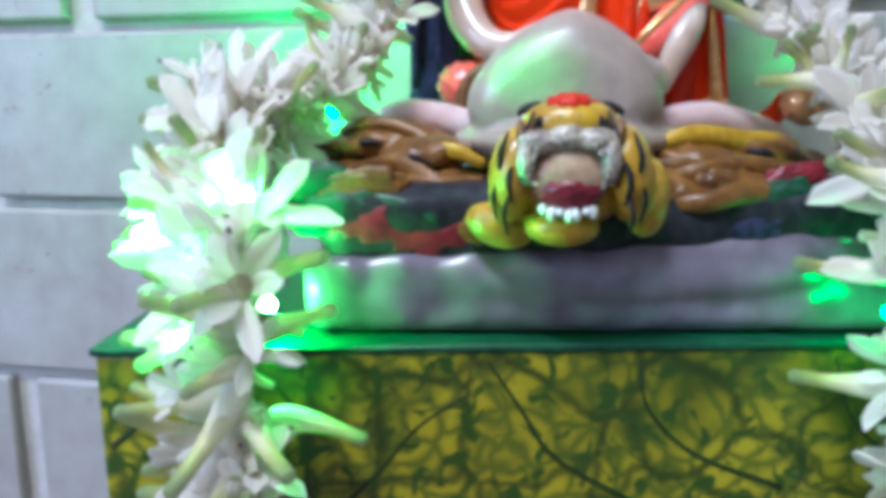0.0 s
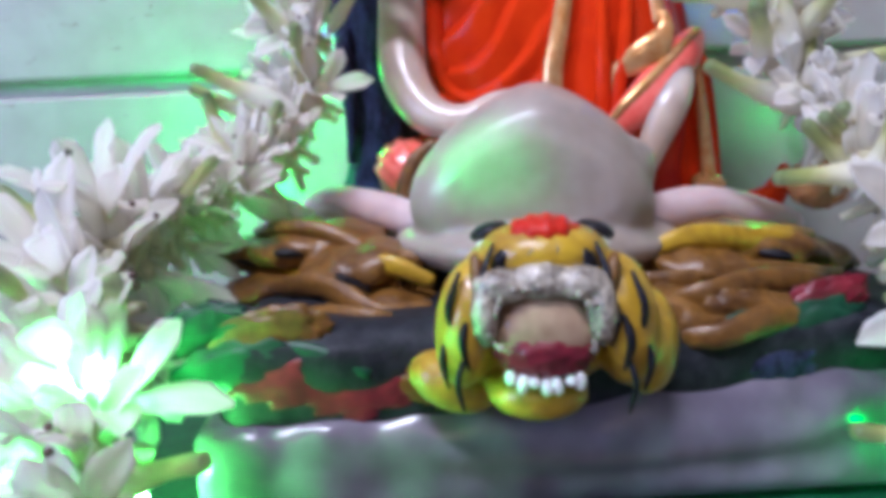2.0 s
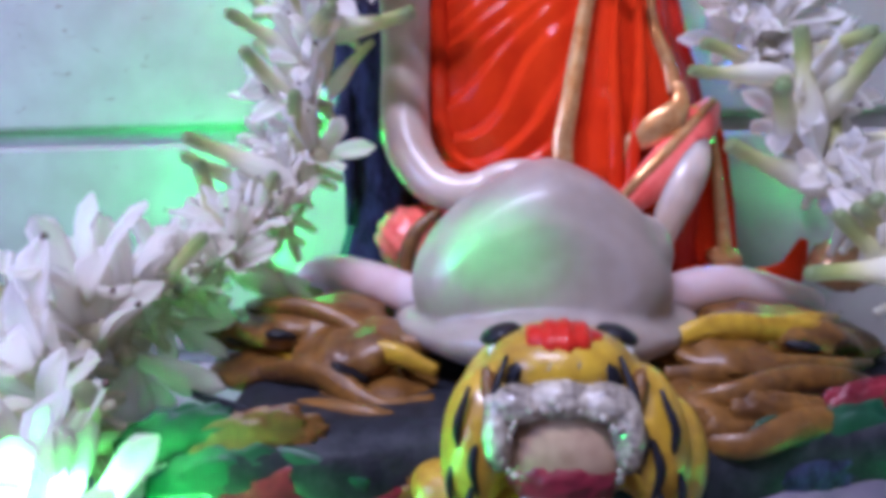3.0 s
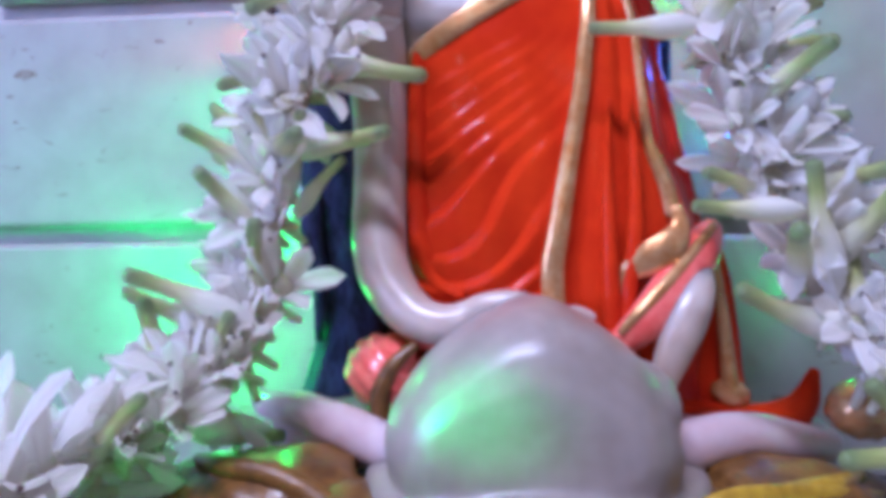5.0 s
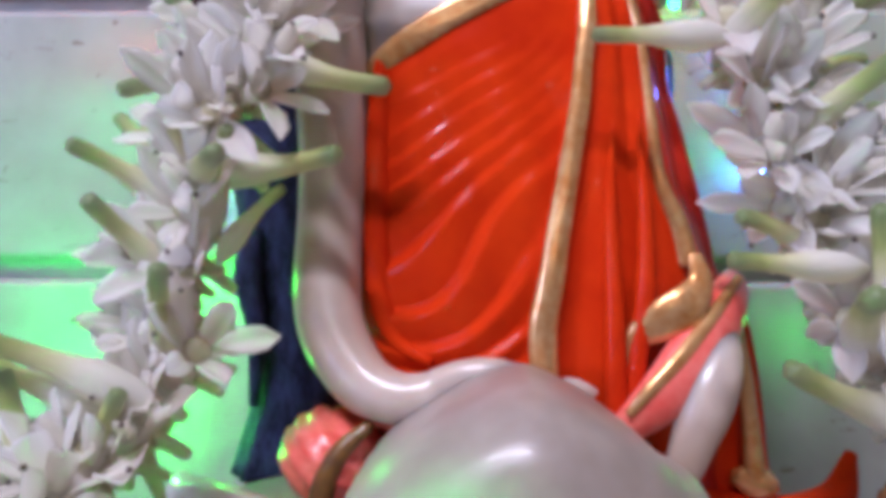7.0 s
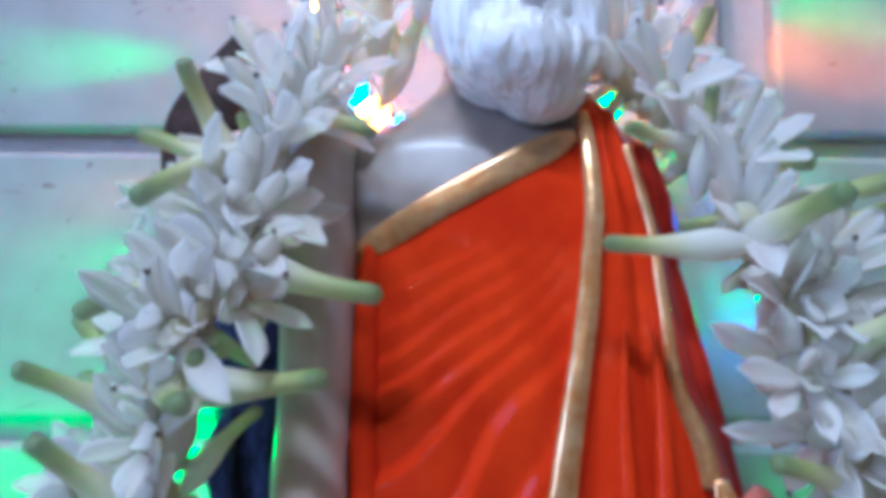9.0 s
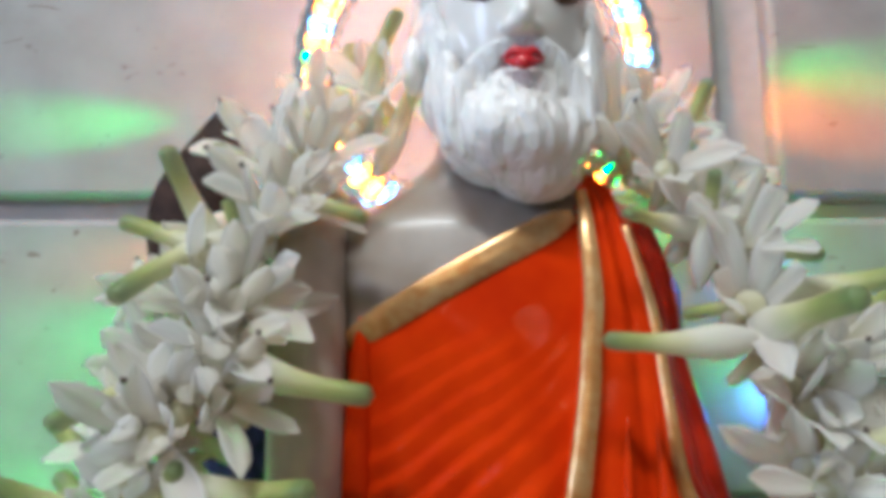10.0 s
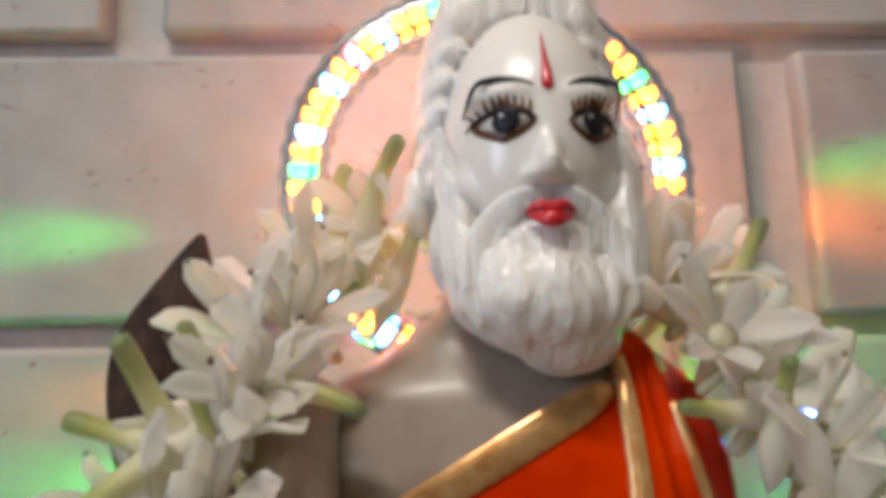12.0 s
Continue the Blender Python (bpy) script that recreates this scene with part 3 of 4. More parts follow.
# long wavy folds of the hide sweeping out from under the cushion
for sx in (-1, 1):
    for k in range(4):
        dy, dz = 6.5 * k, 4.2 * k
        tube(st, [(3 + sx * 21, 177 - dy * 0.7, 156 - dz, 1.4), (3 + sx * 31, 179 - dy + math.sin(k * 2.1), 157.5 - dz + 2.2 * math.sin(k * 3.0 + sx), 2.3), (3 + sx * 43, 184 - dy, 158.0 - dz - 2.4 * math.sin(k * 2.0), 2.8),
                  (3 + sx * 55, 189 - dy, 156.5 - dz + 2.0 * math.sin(k * 4.0), 2.0), (3 + sx * 66, 197 - dy, 154 - dz, 0.8)], (I_UMBER, I_FUR, I_UMBER, I_UMBER)[(k + (sx > 0)) % 4], 14, 8, 0.6, (0, 1, 0), 0.06, 3)
for x, y, z, a in ((-50, 180, 157, 4), (-42, 178, 153, -15), (-34, 170, 152, 30), (-62, 187, 154, 10), (52, 184, 155, 10), (42, 177, 150, -20), (62, 192, 151, 25), (34, 168, 147, 15), (-44, 176, 147, 5), (-27, 156, 143, 40)):
    lump(st, (x, y, z), (4.2, 2.0, 1.2), I_BLACK, (0, a, 20 if x < 0 else -20), 16, 10)
# dark carpet with painted flowers on the base


def turned(x, y, z):
    """A place on the base, which stands askew to the wall."""
    a = radians(10)
    return (-43 + (x + 43) * math.cos(a) - (y - 145) * math.sin(a), 145 + (x + 43) * math.sin(a) + (y - 145) * math.cos(a), z)


rb = bmesh.new()
block(rb, -54, 92, 147, 238, 126, 148, 6, 0, 3)
for k in range(14):
    lump(rb, (-50 + k * 10.5, 150 + 3 * math.sin(k * 2.1), 139 + 3 * math.sin(k * 1.3)), (10, 1.6, 5), 0, (0, 0, 0), 24, 14)
for v in rb.verts:
    v.co = Vector(turned(*(v.co / MM))) * MM
pour(st, fuse(rb, I_SLATE, 1.0, 8))
for x, z, r, mi in ((-50, 141, 8, I_GREEN), (-38, 138, 9, I_MOUTH), (-27, 136.5, 8, I_MOUTH), (-33, 141, 5, I_UMBER), (-18, 137, 6, I_UMBER), (-44, 147, 8, I_UMBER), (-56, 148, 7, I_GREEN), (30, 138, 9, I_SLATE), (40, 141, 9, I_GREEN),
                    (52, 143, 9, I_GREEN), (58, 149, 6, I_MOUTH), (44, 147, 7, I_UMBER), (64, 140, 9, I_GREEN), (28, 145, 7, I_UMBER), (48, 137, 6, I_NAVY)):
    lump(st, turned(x, 147.5 + 0.2 * (z - 136), z), (r * 1.4, 1.3, r * 0.6), mi, (0, (x * 7) % 40 - 20, 10), 50, 24, lambda d: 0.28 * noise.noise(d * 3.2 + Vector((x, 0, z))))
for pts, mi in (([(-58, 168, 150, 1.5), (-46, 158, 149, 2.6), (-34, 154, 145, 2.6), (-22, 150, 142, 2.0)], I_SLATE), ([(-60, 164, 145, 1.5), (-48, 155, 144, 2.2), (-36, 151, 143, 2.4), (-26, 149, 140, 1.6)], I_GREEN),
                ([(66, 172, 151, 1.5), (54, 162, 150, 3.0), (42, 156, 147, 2.6), (28, 152, 143, 2.0)], I_BLACK), ([(68, 166, 146, 1.5), (54, 157, 143, 2.4), (40, 153, 142, 2.2)], I_SLATE)):
    tube(st, [(*turned(x, y - 3, z), r * (0.8 + 0.25 * math.sin(x))) for x, y, z, r in pts], mi, 12, 8, 0.45)
# grey base slab with a soft worn edge
gb = bmesh.new()
block(gb, -58, 104, 145, 240, 112.2, 132, 5, 0, 4)
lump(gb, (24, 158, 126), (82, 15.5, 11), 0, (0, -1, 0))
lump(gb, (46, 155, 129), (52, 11, 9), 0, (0, -2, 0))
for v in gb.verts:
    v.co = Vector(turned(*(v.co / MM))) * MM
gb = fuse(gb, I_BASE, 1.0, 12)
for v in gb.verts:
    v.co += Vector((0, -0.0014, 0.001)) * (noise.noise(v.co * 45) + 0.5 * noise.noise(v.co * 130))
pour(st, gb)

# tiger head
tb = bmesh.new()
lump(tb, (3, 152, 152), (15.5, 16, 13.5), 0)
lump(tb, (-8.5, 142, 151), (5.4, 8, 10.5), 0, (0, 8, 0))
lump(tb, (15, 142.5, 151.5), (5.4, 8, 10.5), 0, (0, -8, 0))
lump(tb, (3, 143, 162), (10, 8, 5), 0)
lump(tb, (2, 142, 140), (8, 7, 4.2), 0)
lump(tb, (-12, 149, 139), (8, 6, 5), 0, (0, 20, 0))
lump(tb, (20, 150, 146), (5, 8, 9), 0)
pour(st, fuse(tb, I_FUR, 0.8, 5))


def fuzz(d):
    return 0.16 * noise.noise(d * 5) + 0.08 * noise.noise(d * 14)


mz = bmesh.new()
for x, z, rx, rz in ((-3, 158, 4.6, 2.6), (2.6, 158.8, 4.6, 2.8), (8.2, 158.4, 4.6, 2.6), (-5.6, 154, 2.2, 5.0), (11.2, 154.2, 2.2, 5.0)):
    lump(mz, (x, 135.6 if z > 156 else 135.2, z), (rx, 3.0, rz), 0, (0, 0, 0), 30, 20, fuzz)
pour(st, fuse(mz, I_MUZZLE, 0.5, 1))
for k in range(26):
    a = math.radians(-30 + 240 * k / 25)
    x, z = 3 + 7.8 * math.cos(a), 152.5 + 6.4 * math.sin(a)
    lump(st, (x + 0.4 * math.sin(k * 5.1), 133.0 + 0.5 * math.sin(k * 2.7), z + 0.5 * math.sin(k * 3.3)), (0.55 + 0.2 * math.sin(k), 0.5, 0.5 + 0.2 * math.cos(k * 2)), I_MUZZLE, (0, k * 40, 0), 10, 7)
for k in range(7):
    lump(st, (-2.0 + k * 1.7 + 0.3 * math.sin(k * 3), 134.2 + 0.08 * (k - 3) ** 2, 143.6 + 0.10 * (k - 3) ** 2 + 0.4 * math.sin(k * 4)), (1.0, 1.4, 1.3 + 0.4 * math.sin(k * 2.2)), I_HAIR, (0, 14 * math.sin(k), 0), 14, 10)
lump(st, (3, 136.5, 151), (7.8, 3.4, 6.2), I_PALATE)
lump(st, (3, 136.2, 148.2), (7.2, 3.6, 4.2), I_MOUTH, relief=fuzz)
lump(st, (3, 141.5, 165.4), (5.4, 5.0, 2.6), I_DEEP, relief=lambda d: 0.08 * math.sin(d.x * 14))
for sx in (-1, 1):
    cx = 3 + sx * 8.4
    lump(st, (cx, 147, 164.8), (3.2, 3.0, 1.5), I_BLACK, (0, sx * 18, 0), 20, 12)
    lump(st, (cx + sx * 0.4, 144.2, 163.0), (1.5, 1.0, 0.9), I_HAIR, (0, 0, 0), 12, 8)
    lump(st, (3 + sx * 9.0, 137.2, 157.5), (1.5, 2.4, 5.2), I_UMBER, (0, sx * 14, 0), 20, 14, fuzz)
    lump(st, (3 + sx * 6.2, 138.4, 161.6), (1.3, 2.2, 2.6), I_BLACK, (0, -sx * 30, 0), 16, 12, fuzz)
    lump(st, (3 + sx * 2.0, 137.4, 162.4), (1.0, 2.0, 2.4), I_MUZZLE, (0, -sx * 12, 0), 16, 12, fuzz)
    for dx, dz, r in ((8.6, 4, 0.5), (10.4, 0.5, 0.7), (12.4, 5, 0.65), (7.4, 9, 0.6), (13.6, -3, 0.55), (11.2, -6, 0.5)):
        tube(st, [(3 + sx * dx, 134.8 + 0.12 * (dx - 11) ** 2 + 1.2, 150 + dz + 5, 0.3), (3 + sx * (dx + 1.6), 134.0 + 0.14 * (dx - 10) ** 2, 150 + dz, r), (3 + sx * (dx + 0.9), 134.6 + 0.12 * (dx - 10) ** 2 + 0.8, 150 + dz - 5, 0.3)], I_BLACK, 8, 5, 0.9)

# navy backrest behind the arm, ending in a pointed brown wing
tube(st, [(-46, 250, 158, 12), (-44, 250, 178, 9), (-45, 249, 198, 9), (-46, 248, 215, 9.5), (-48, 248, 235, 11), (-51, 248, 252, 11), (-55, 248, 264, 11)], I_NAVY, 26, 8, 0.55, (0, 1, 0), 0.08, 7)
tube(st, [(-52, 245, 176, 1.2), (-51, 243.5, 192, 2.2), (-53, 243, 206, 3.2), (-51, 243.5, 216, 1.4)], I_NAVY, 14, 8, 0.7)
tube(st, [(-56, 246, 254, 10), (-58.5, 245, 264, 9.8), (-59.5, 245, 274, 9.2), (-57, 246, 284, 7.0), (-55.5, 247, 292, 3.6), (-54.6, 248, 297.5, 0.8)], I_BROWN, 20, 8, 0.45)
block(st, -38, 46, 252, 262, 150, 262, 5, I_SLATE, 3)

# head
hb = bmesh.new()


def curls(d):
    return 0.045 * math.sin(d.z * 22 + 5 * noise.noise(d * 2.2)) * smooth01(-0.9, -0.1, d.y + 0.35) + 0.05 * noise.noise(d * 4.5)


lump(hb, (4, 238, 309), (17, 15, 29), 0, (0, 0, 0), 120, 90, curls)
lump(hb, (4.5, 240, 336), (11, 11, 13), 0, (0, 0, 0), 80, 50, curls)
for sx in (-1, 1):
    # thick wavy locks swept back from the forehead and down past the ears
    for k in range(7):
        z0 = 297 + 5.6 * k
        w_ = 12.6 - 0.22 * max(0, k - 2) ** 2
        tube(hb, [(4.6 + sx * (w_ - 3.4), 223.5 + 0.4 * k, z0 + 3.5, 1.2), (4.6 + sx * w_, 226.5 + 0.3 * k, z0 + 4.5, 2.6), (4.6 + sx * (w_ + 2.4), 231, z0 + 2.0, 3.2),
                  (4.6 + sx * (w_ + 3.0), 236, z0 - 2.0, 3.0), (4.6 + sx * (w_ + 1.8), 241, z0 - 5, 2.0)], 0, 14, 6, 1.0, (0, 1, 0), 0.06, 4)
for k in range(7):
    x = 4.4 + 4.0 * (k - 3)
    tube(hb, [(x * 0.9 + 0.4, 225.5 + 0.25 * (k - 3) ** 2, 329 - 0.55 * (k - 3) ** 2, 1.6), (x * 0.85 + 0.6, 227.5, 336 - 0.6 * (k - 3) ** 2, 2.8), (x * 0.7 + 1.2, 232, 343 - 0.5 * (k - 3) ** 2, 2.8), (x * 0.5 + 2.2, 239, 347, 2.0)], 0, 14, 6, 1.0, (0, 1, 0), 0.06, 4)
pour(st, fuse(hb, I_HAIR, 0.55, 22))

FC, FR = Vector((5.6, 229, 306)), Vector((14.6, 17.2, 24))
fb = bmesh.new()
lump(fb, FC, FR, 0, (0, 0, 0), 60, 40)
tube(fb, [(6.0, 213.4, 307, 1.2), (6.1, 212.2, 303, 1.3), (6.1, 211.0, 299.8, 1.7), (6.1, 212.0, 297.8, 1.4)], 0, 14, 6)
lump(fb, (4.1, 212.9, 298.2), (1.5, 1.6, 1.2), 0), lump(fb, (8.1, 212.9, 298.2), (1.5, 1.6, 1.2), 0)
lump(fb, (-1.4, 219.2, 298), (6, 2.2, 5), 0), lump(fb, (12.6, 219.6, 298), (5.6, 2.2, 5), 0)
lump(fb, (0, 214.8, 310.5), (6, 3, 2.2), 0, (0, 0, -14)), lump(fb, (12, 215, 310.5), (5.4, 3, 2.2), 0, (0, 0, 14))
pour(st, fuse(fb, I_FACE, 0.6, 12))
for x in (-13.8, 21.6):
    lump(st, (x * 0.94, 231, 299), (2.4, 4, 6), I_FACE, (0, 0, 0), 20, 14)

# beard and moustache with long wavy strands
bb = bmesh.new()


def strands(d):
    """Wavy locks of uneven width that run down and meet at the tip."""
    a = math.atan2(d.x, -d.y)
    warp_ = 1.5 * noise.noise(Vector((a * 1.3, d.z * 1.6, 4.0))) + 0.5 * math.sin(d.z * 4.2 + a * 2.0)
    lock = math.sin(a * 8.5 + 1.6 * warp_)
    fine = math.sin(a * 25 + 3.4 * warp_ + d.z * 2.0)
    depth = 0.65 + 0.7 * noise.noise(Vector((a * 2.0, d.z * 1.2, 9.0)))
    return 0.045 * depth * lock + 0.02 * fine + 0.03 * noise.noise(d * 3.5)


lump(bb, (5.4, 225, 284), (14.0, 12.6, 10.5), 0, (0, 0, 0), 170, 80, strands)
lump(bb, (6.0, 221.4, 281.6), (12.4, 10.6, 9.0), 0, (0, 6, 0), 170, 80, strands)
lump(bb, (8.6, 222.5, 276.8), (8.6, 8.0, 6.6), 0, (0, 10, 0), 120, 60, strands)
lump(bb, (6.1, 218.4, 288.4), (8.6, 5.0, 5.6), 0, (0, 0, 0), 90, 50, strands)
lump(bb, (-6, 225.5, 291.5), (5, 8, 9), 0, (0, 10, 0), 70, 40, strands)
lump(bb, (17.4, 225.5, 291.5), (5, 8, 9), 0, (0, -10, 0), 70, 40, strands)
for sx in (-1, 1):
    # moustache sweeping out from under the nose, and the whisker lock coming down from the temple
    for k in range(5):
        tube(bb, [(6.0 + sx * 0.3, 213.4 + 0.1 * k, 296.4 - 0.35 * k, 0.6), (6.0 + sx * 4.0, 213.9 + 0.2 * k, 295.8 - 0.7 * k, 0.9), (6.0 + sx * 8.0, 215.6 + 0.2 * k, 293.4 - 1.2 * k, 1.0),
                  (6.0 + sx * (11.4 + k * 0.2), 216.4, 288.5 - 1.6 * k, 1.0), (6.0 + sx * (12.0 - k * 0.5), 216.8, 281.5 - 1.2 * k, 0.5)], 0, 10, 6, 0.9)
    for k in range(3):
        tube(bb, [(6.0 + sx * (13.6 + k * 0.8), 224 + k, 308 + k, 0.7), (6.0 + sx * (13.2 + k), 221 + k, 301, 1.3), (6.0 + sx * (12.2 + k), 218.8 + k, 294.5, 1.5), (6.0 + sx * (12.4 + k), 217.5 + k, 287, 1.2), (6.0 + sx * (11 + k), 217.5 + k, 279, 0.6)], 0, 10, 6)
pour(st, fuse(bb, I_HAIR, 0.45, 5))


def on_face(x, z, lift=0.15):
    """A point just over the painted face."""
    u, w = (x - FC.x) / FR.x, (z - FC.z) / FR.z
    y = FC.y - FR.y * math.sqrt(max(0.02, 1 - u * u - w * w))
    for cx, yaw in ((0, -14), (12, 14)):
        s = 1 - ((x - cx) / 6) ** 2 - ((z - 310.5) / 2.2) ** 2
        if s > 0:
            y = min(y, (214.8 if cx == 0 else 215) - 3 * math.sqrt(s))
    return (x, y - lift, z)


def painted(points, mi, lift):
    """A thin raised patch of paint with a closed outline."""
    n = len(points)
    cx, cz = sum(p[0] for p in points) / n, sum(p[1] for p in points) / n
    rows_ = [[on_face(cx + (x - cx) * k, cz + (z - cz) * k, lift * (1 if k < 0.95 else 0.0)) for x, z in points] for k in (1.0, 0.9, 0.6, 0.3, 0.04)]
    grid_faces(st, rows_, mi)


def almond(cx, cz, w, h, sx, tilt):
    out = []
    for k in range(28):
        a = 2 * math.pi * k / 28
        x, z = w * math.cos(a), h * math.sin(a) * (1 - 0.35 * abs(math.cos(a)))
        out.append((cx + x, cz + z + tilt * x))
    return out


def brush(pts, mi, lift=0.1, seg=8):
    tube(st, [(*on_face(x, z, lift), r) for x, z, r in pts], mi, seg, 6, 0.5)


for sx, cx, w in ((-1, 0.0, 4.3), (1, 13.0, 3.7)):
    cz = 305.9
    painted(almond(cx, cz + 0.1, w * 1.05, 3.1, sx, 0.02 * sx), I_LASH, 0.32)
    painted(almond(cx - 0.1 * sx, cz - 0.1, w * 0.84, 1.7, sx, 0.02 * sx), I_HAIR, 0.55)
    painted([(cx + 0.2 + 2.1 * math.cos(a * 0.3142), cz + 0.15 + 2.0 * math.sin(a * 0.3142)) for a in range(20)], I_BLACK, 1.0)
    # highlight painted on the iris as a small white dot
    painted([(cx - 0.5 + 0.35 * math.cos(a * 0.6284), cz + 0.7 + 0.35 * math.sin(a * 0.6284)) for a in range(10)], I_HAIR, 1.2)
    brush([(cx + sx * w * 1.25, cz - 0.2, 0.15), (cx + sx * w * 0.9, cz + 0.9, 0.34), (cx, cz + 1.9, 0.4), (cx - sx * w * 0.7, cz + 1.0, 0.32), (cx - sx * w, cz - 0.2, 0.15)], I_BLACK, 0.7)
    for k in range(9):
        u = -0.8 + 1.75 * k / 8
        x = cx + sx * u * w
        z = cz + 2.0 - 1.1 * u * u
        brush([(x, z, 0.36), (x + sx * (0.2 + 0.5 * u), z + 1.0, 0.28), (x + sx * (0.5 + 0.9 * u), z + 1.9 - 0.6 * max(0, u), 0.07)], I_LASH, 0.35, 6)
    brush([(cx - sx * w * 0.98, cz + 5.4, 0.25), (cx - sx * w * 0.4, cz + 6.0, 0.62), (cx + sx * w * 0.4, cz + 6.2, 0.66), (cx + sx * w * 1.0, cz + 5.0, 0.36), (cx + sx * w * 1.32, cz + 2.4, 0.16)], I_SLATE, 0.15)
# brow mark and lips
brush([(6.2, 321, 0.12), (6.2, 317, 0.35), (6.3, 313.4, 0.75), (6.3, 311.4, 0.9), (6.2, 310.6, 0.5)], I_LIP, 0.2)
tube(st, [(2.6, 213.0, 292.6, 0.25), (4.4, 211.9, 293.4, 0.8), (6.1, 211.6, 293.0, 0.85), (7.8, 211.9, 293.4, 0.8), (9.6, 213.0, 292.7, 0.25)], I_LIP, 14, 8, 0.8)
tube(st, [(3.0, 212.9, 292.1, 0.3), (6.1, 211.3, 291.3, 1.25), (9.2, 212.9, 292.1, 0.3)], I_LIP, 14, 8, 0.7)

bmesh.ops.recalc_face_normals(st, faces=st.faces)
statue = part("statue", st, SLOTS)
tagged(statue, "white marble statue of a seated bearded figure in an orange robe", "statue")

# ---- the ring of lights behind the head ----
ring = tagged(empty("halo_light", 1, 256, 311), "ring of clear tube with glowing coloured lights on the wall", "light ring")


def ring_part(name, bm, mats, label=""):
    return part(name, bm, mats, ring, label)


RR = 38.0
bm = bmesh.new()
rows = []
for i in range(97):
    a = 2 * math.pi * i / 96
    rr = 5.2 + 0.25 * math.cos(a * 48)
    rows.append([((RR + rr * math.cos(b_)) * math.sin(a), rr * math.sin(b_), (RR + rr * math.cos(b_)) * math.cos(a)) for b_ in np.linspace(0, 2 * math.pi, 14, endpoint=False)])
grid_faces(bm, rows)
bmesh.ops.remove_doubles(bm, verts=bm.verts, dist=1e-6)
sleeve = ring_part("tube", bm, CLEAR, "clear ribbed plastic tube")
sleeve.visible_shadow = False
bm = bmesh.new()
rows = []
for i in range(97):
    a = 2 * math.pi * i / 96
    rows.append([((RR - 2.2 + u) * math.sin(a), v, (RR - 2.2 + u) * math.cos(a)) for u, v in ((-0.4, -2.4), (0.4, -2.4), (0.4, 2.4), (-0.4, 2.4))])
grid_faces(bm, rows)
bmesh.ops.remove_doubles(bm, verts=bm.verts, dist=1e-6)
ring_part("strip", bm, STRIP, "flexible light strip")
led_meshes = []
for mat in RING_LEDS:
    bm = bmesh.new()
    block(bm, -0.8, 0.8, -1.9, 1.9, -3.4, 3.8, 0.4, 0, 1)
    ob = part("led", bm, mat)
    led_meshes.append(ob.data)
    bpy.data.objects.remove(ob)
order = [0, 1, 2, 0, 3, 1, 2, 0, 1, 4, 0, 2]
for i in range(60):
    a = 2 * math.pi * (i + 0.5) / 60
    ob = new("led", led_meshes[order[i % len(order)]])
    ob.parent = ring
    ob.matrix_basis = pose(RR * math.sin(a) * MM, -0.4 * MM, RR * math.cos(a) * MM, 0, math.degrees(a), 0)
bm = bmesh.new()
for i in range(24):
    a = 2 * math.pi * i / 24
    block(bm, -0.5, 0.5, -0.7, 0.7, RR - 5.4, RR - 4.5)
    bmesh.ops.rotate(bm, verts=bm.verts[-8:], cent=(0, 0, 0), matrix=Matrix.Rotation(a, 3, "Y"))
ring_part("resistor", bm, BLACK, "tiny dark components along the strip")

# ---- flower garlands ----
rng = random.Random(7)


def petal_rows(length, width, spread, curl, az, twist):
    """One blunt oval petal as a thin closed leaf, from the throat outwards."""
    top, low = [], []
    for i in range(8):
        u = i / 7
        w = width * (0.40 + 0.95 * u) * (1 - u ** 4.5) ** 0.6 if u < 1 else 0.12
        out = 1.6 + length * (math.sin(spread) * u + curl * u * u)
        up = length * (math.cos(spread) * u - 0.35 * curl * u * u)
        top.append([(out - 0.34 * s * s * w + twist * s * w * u, s * w, up + 0.30 * s * s * w + 0.25 * math.sin(5 * u + 2 * s)) for s in (-1, -0.5, 0, 0.5, 1)])
        low.append([(p[0], p[1], p[2] - 0.5) for p in top[-1]])
    ca, sa = math.cos(az), math.sin(az)

    def place(rows_):
        return [[(p[0] * ca - p[1] * sa, p[0] * sa + p[1] * ca, p[2]) for p in r] for r in rows_]
    return [t_ + l_[::-1] for t_, l_ in zip(place(top), place(low))]


def open_floret(seed):
    """An opened tuberose floret: the bent cream tube and its six blunt petals, as bmeshes."""
    r = random.Random(seed)
    neck = bmesh.new()
    bend = r.uniform(1, 3)
    tube(neck, [(bend, 0, -11, 0.9), (bend * 0.5, 0, -7, 1.2), (0, 0, -2.5, 1.5), (0, 0, 1.2, 2.1)], 1, 10, 4)
    petals = []
    for k in range(6):
        inner = k % 2
        rows_ = petal_rows(r.uniform(8.8, 12.5), r.uniform(1.75, 2.5), r.uniform(0.10, 0.55) + 0.28 * (1 - inner), r.uniform(-0.15, 0.4), k * math.pi / 3 + r.uniform(-0.25, 0.25), r.uniform(-0.35, 0.35))
        pb = bmesh.new()
        grid_faces(pb, rows_, 0)
        if r.random() < 0.12:
            lump(pb, rows_[-1][2], (0.45, 0.45, 0.45), 3, (0, 0, 0), 6, 4)
        petals.append(pb)
    return neck, petals


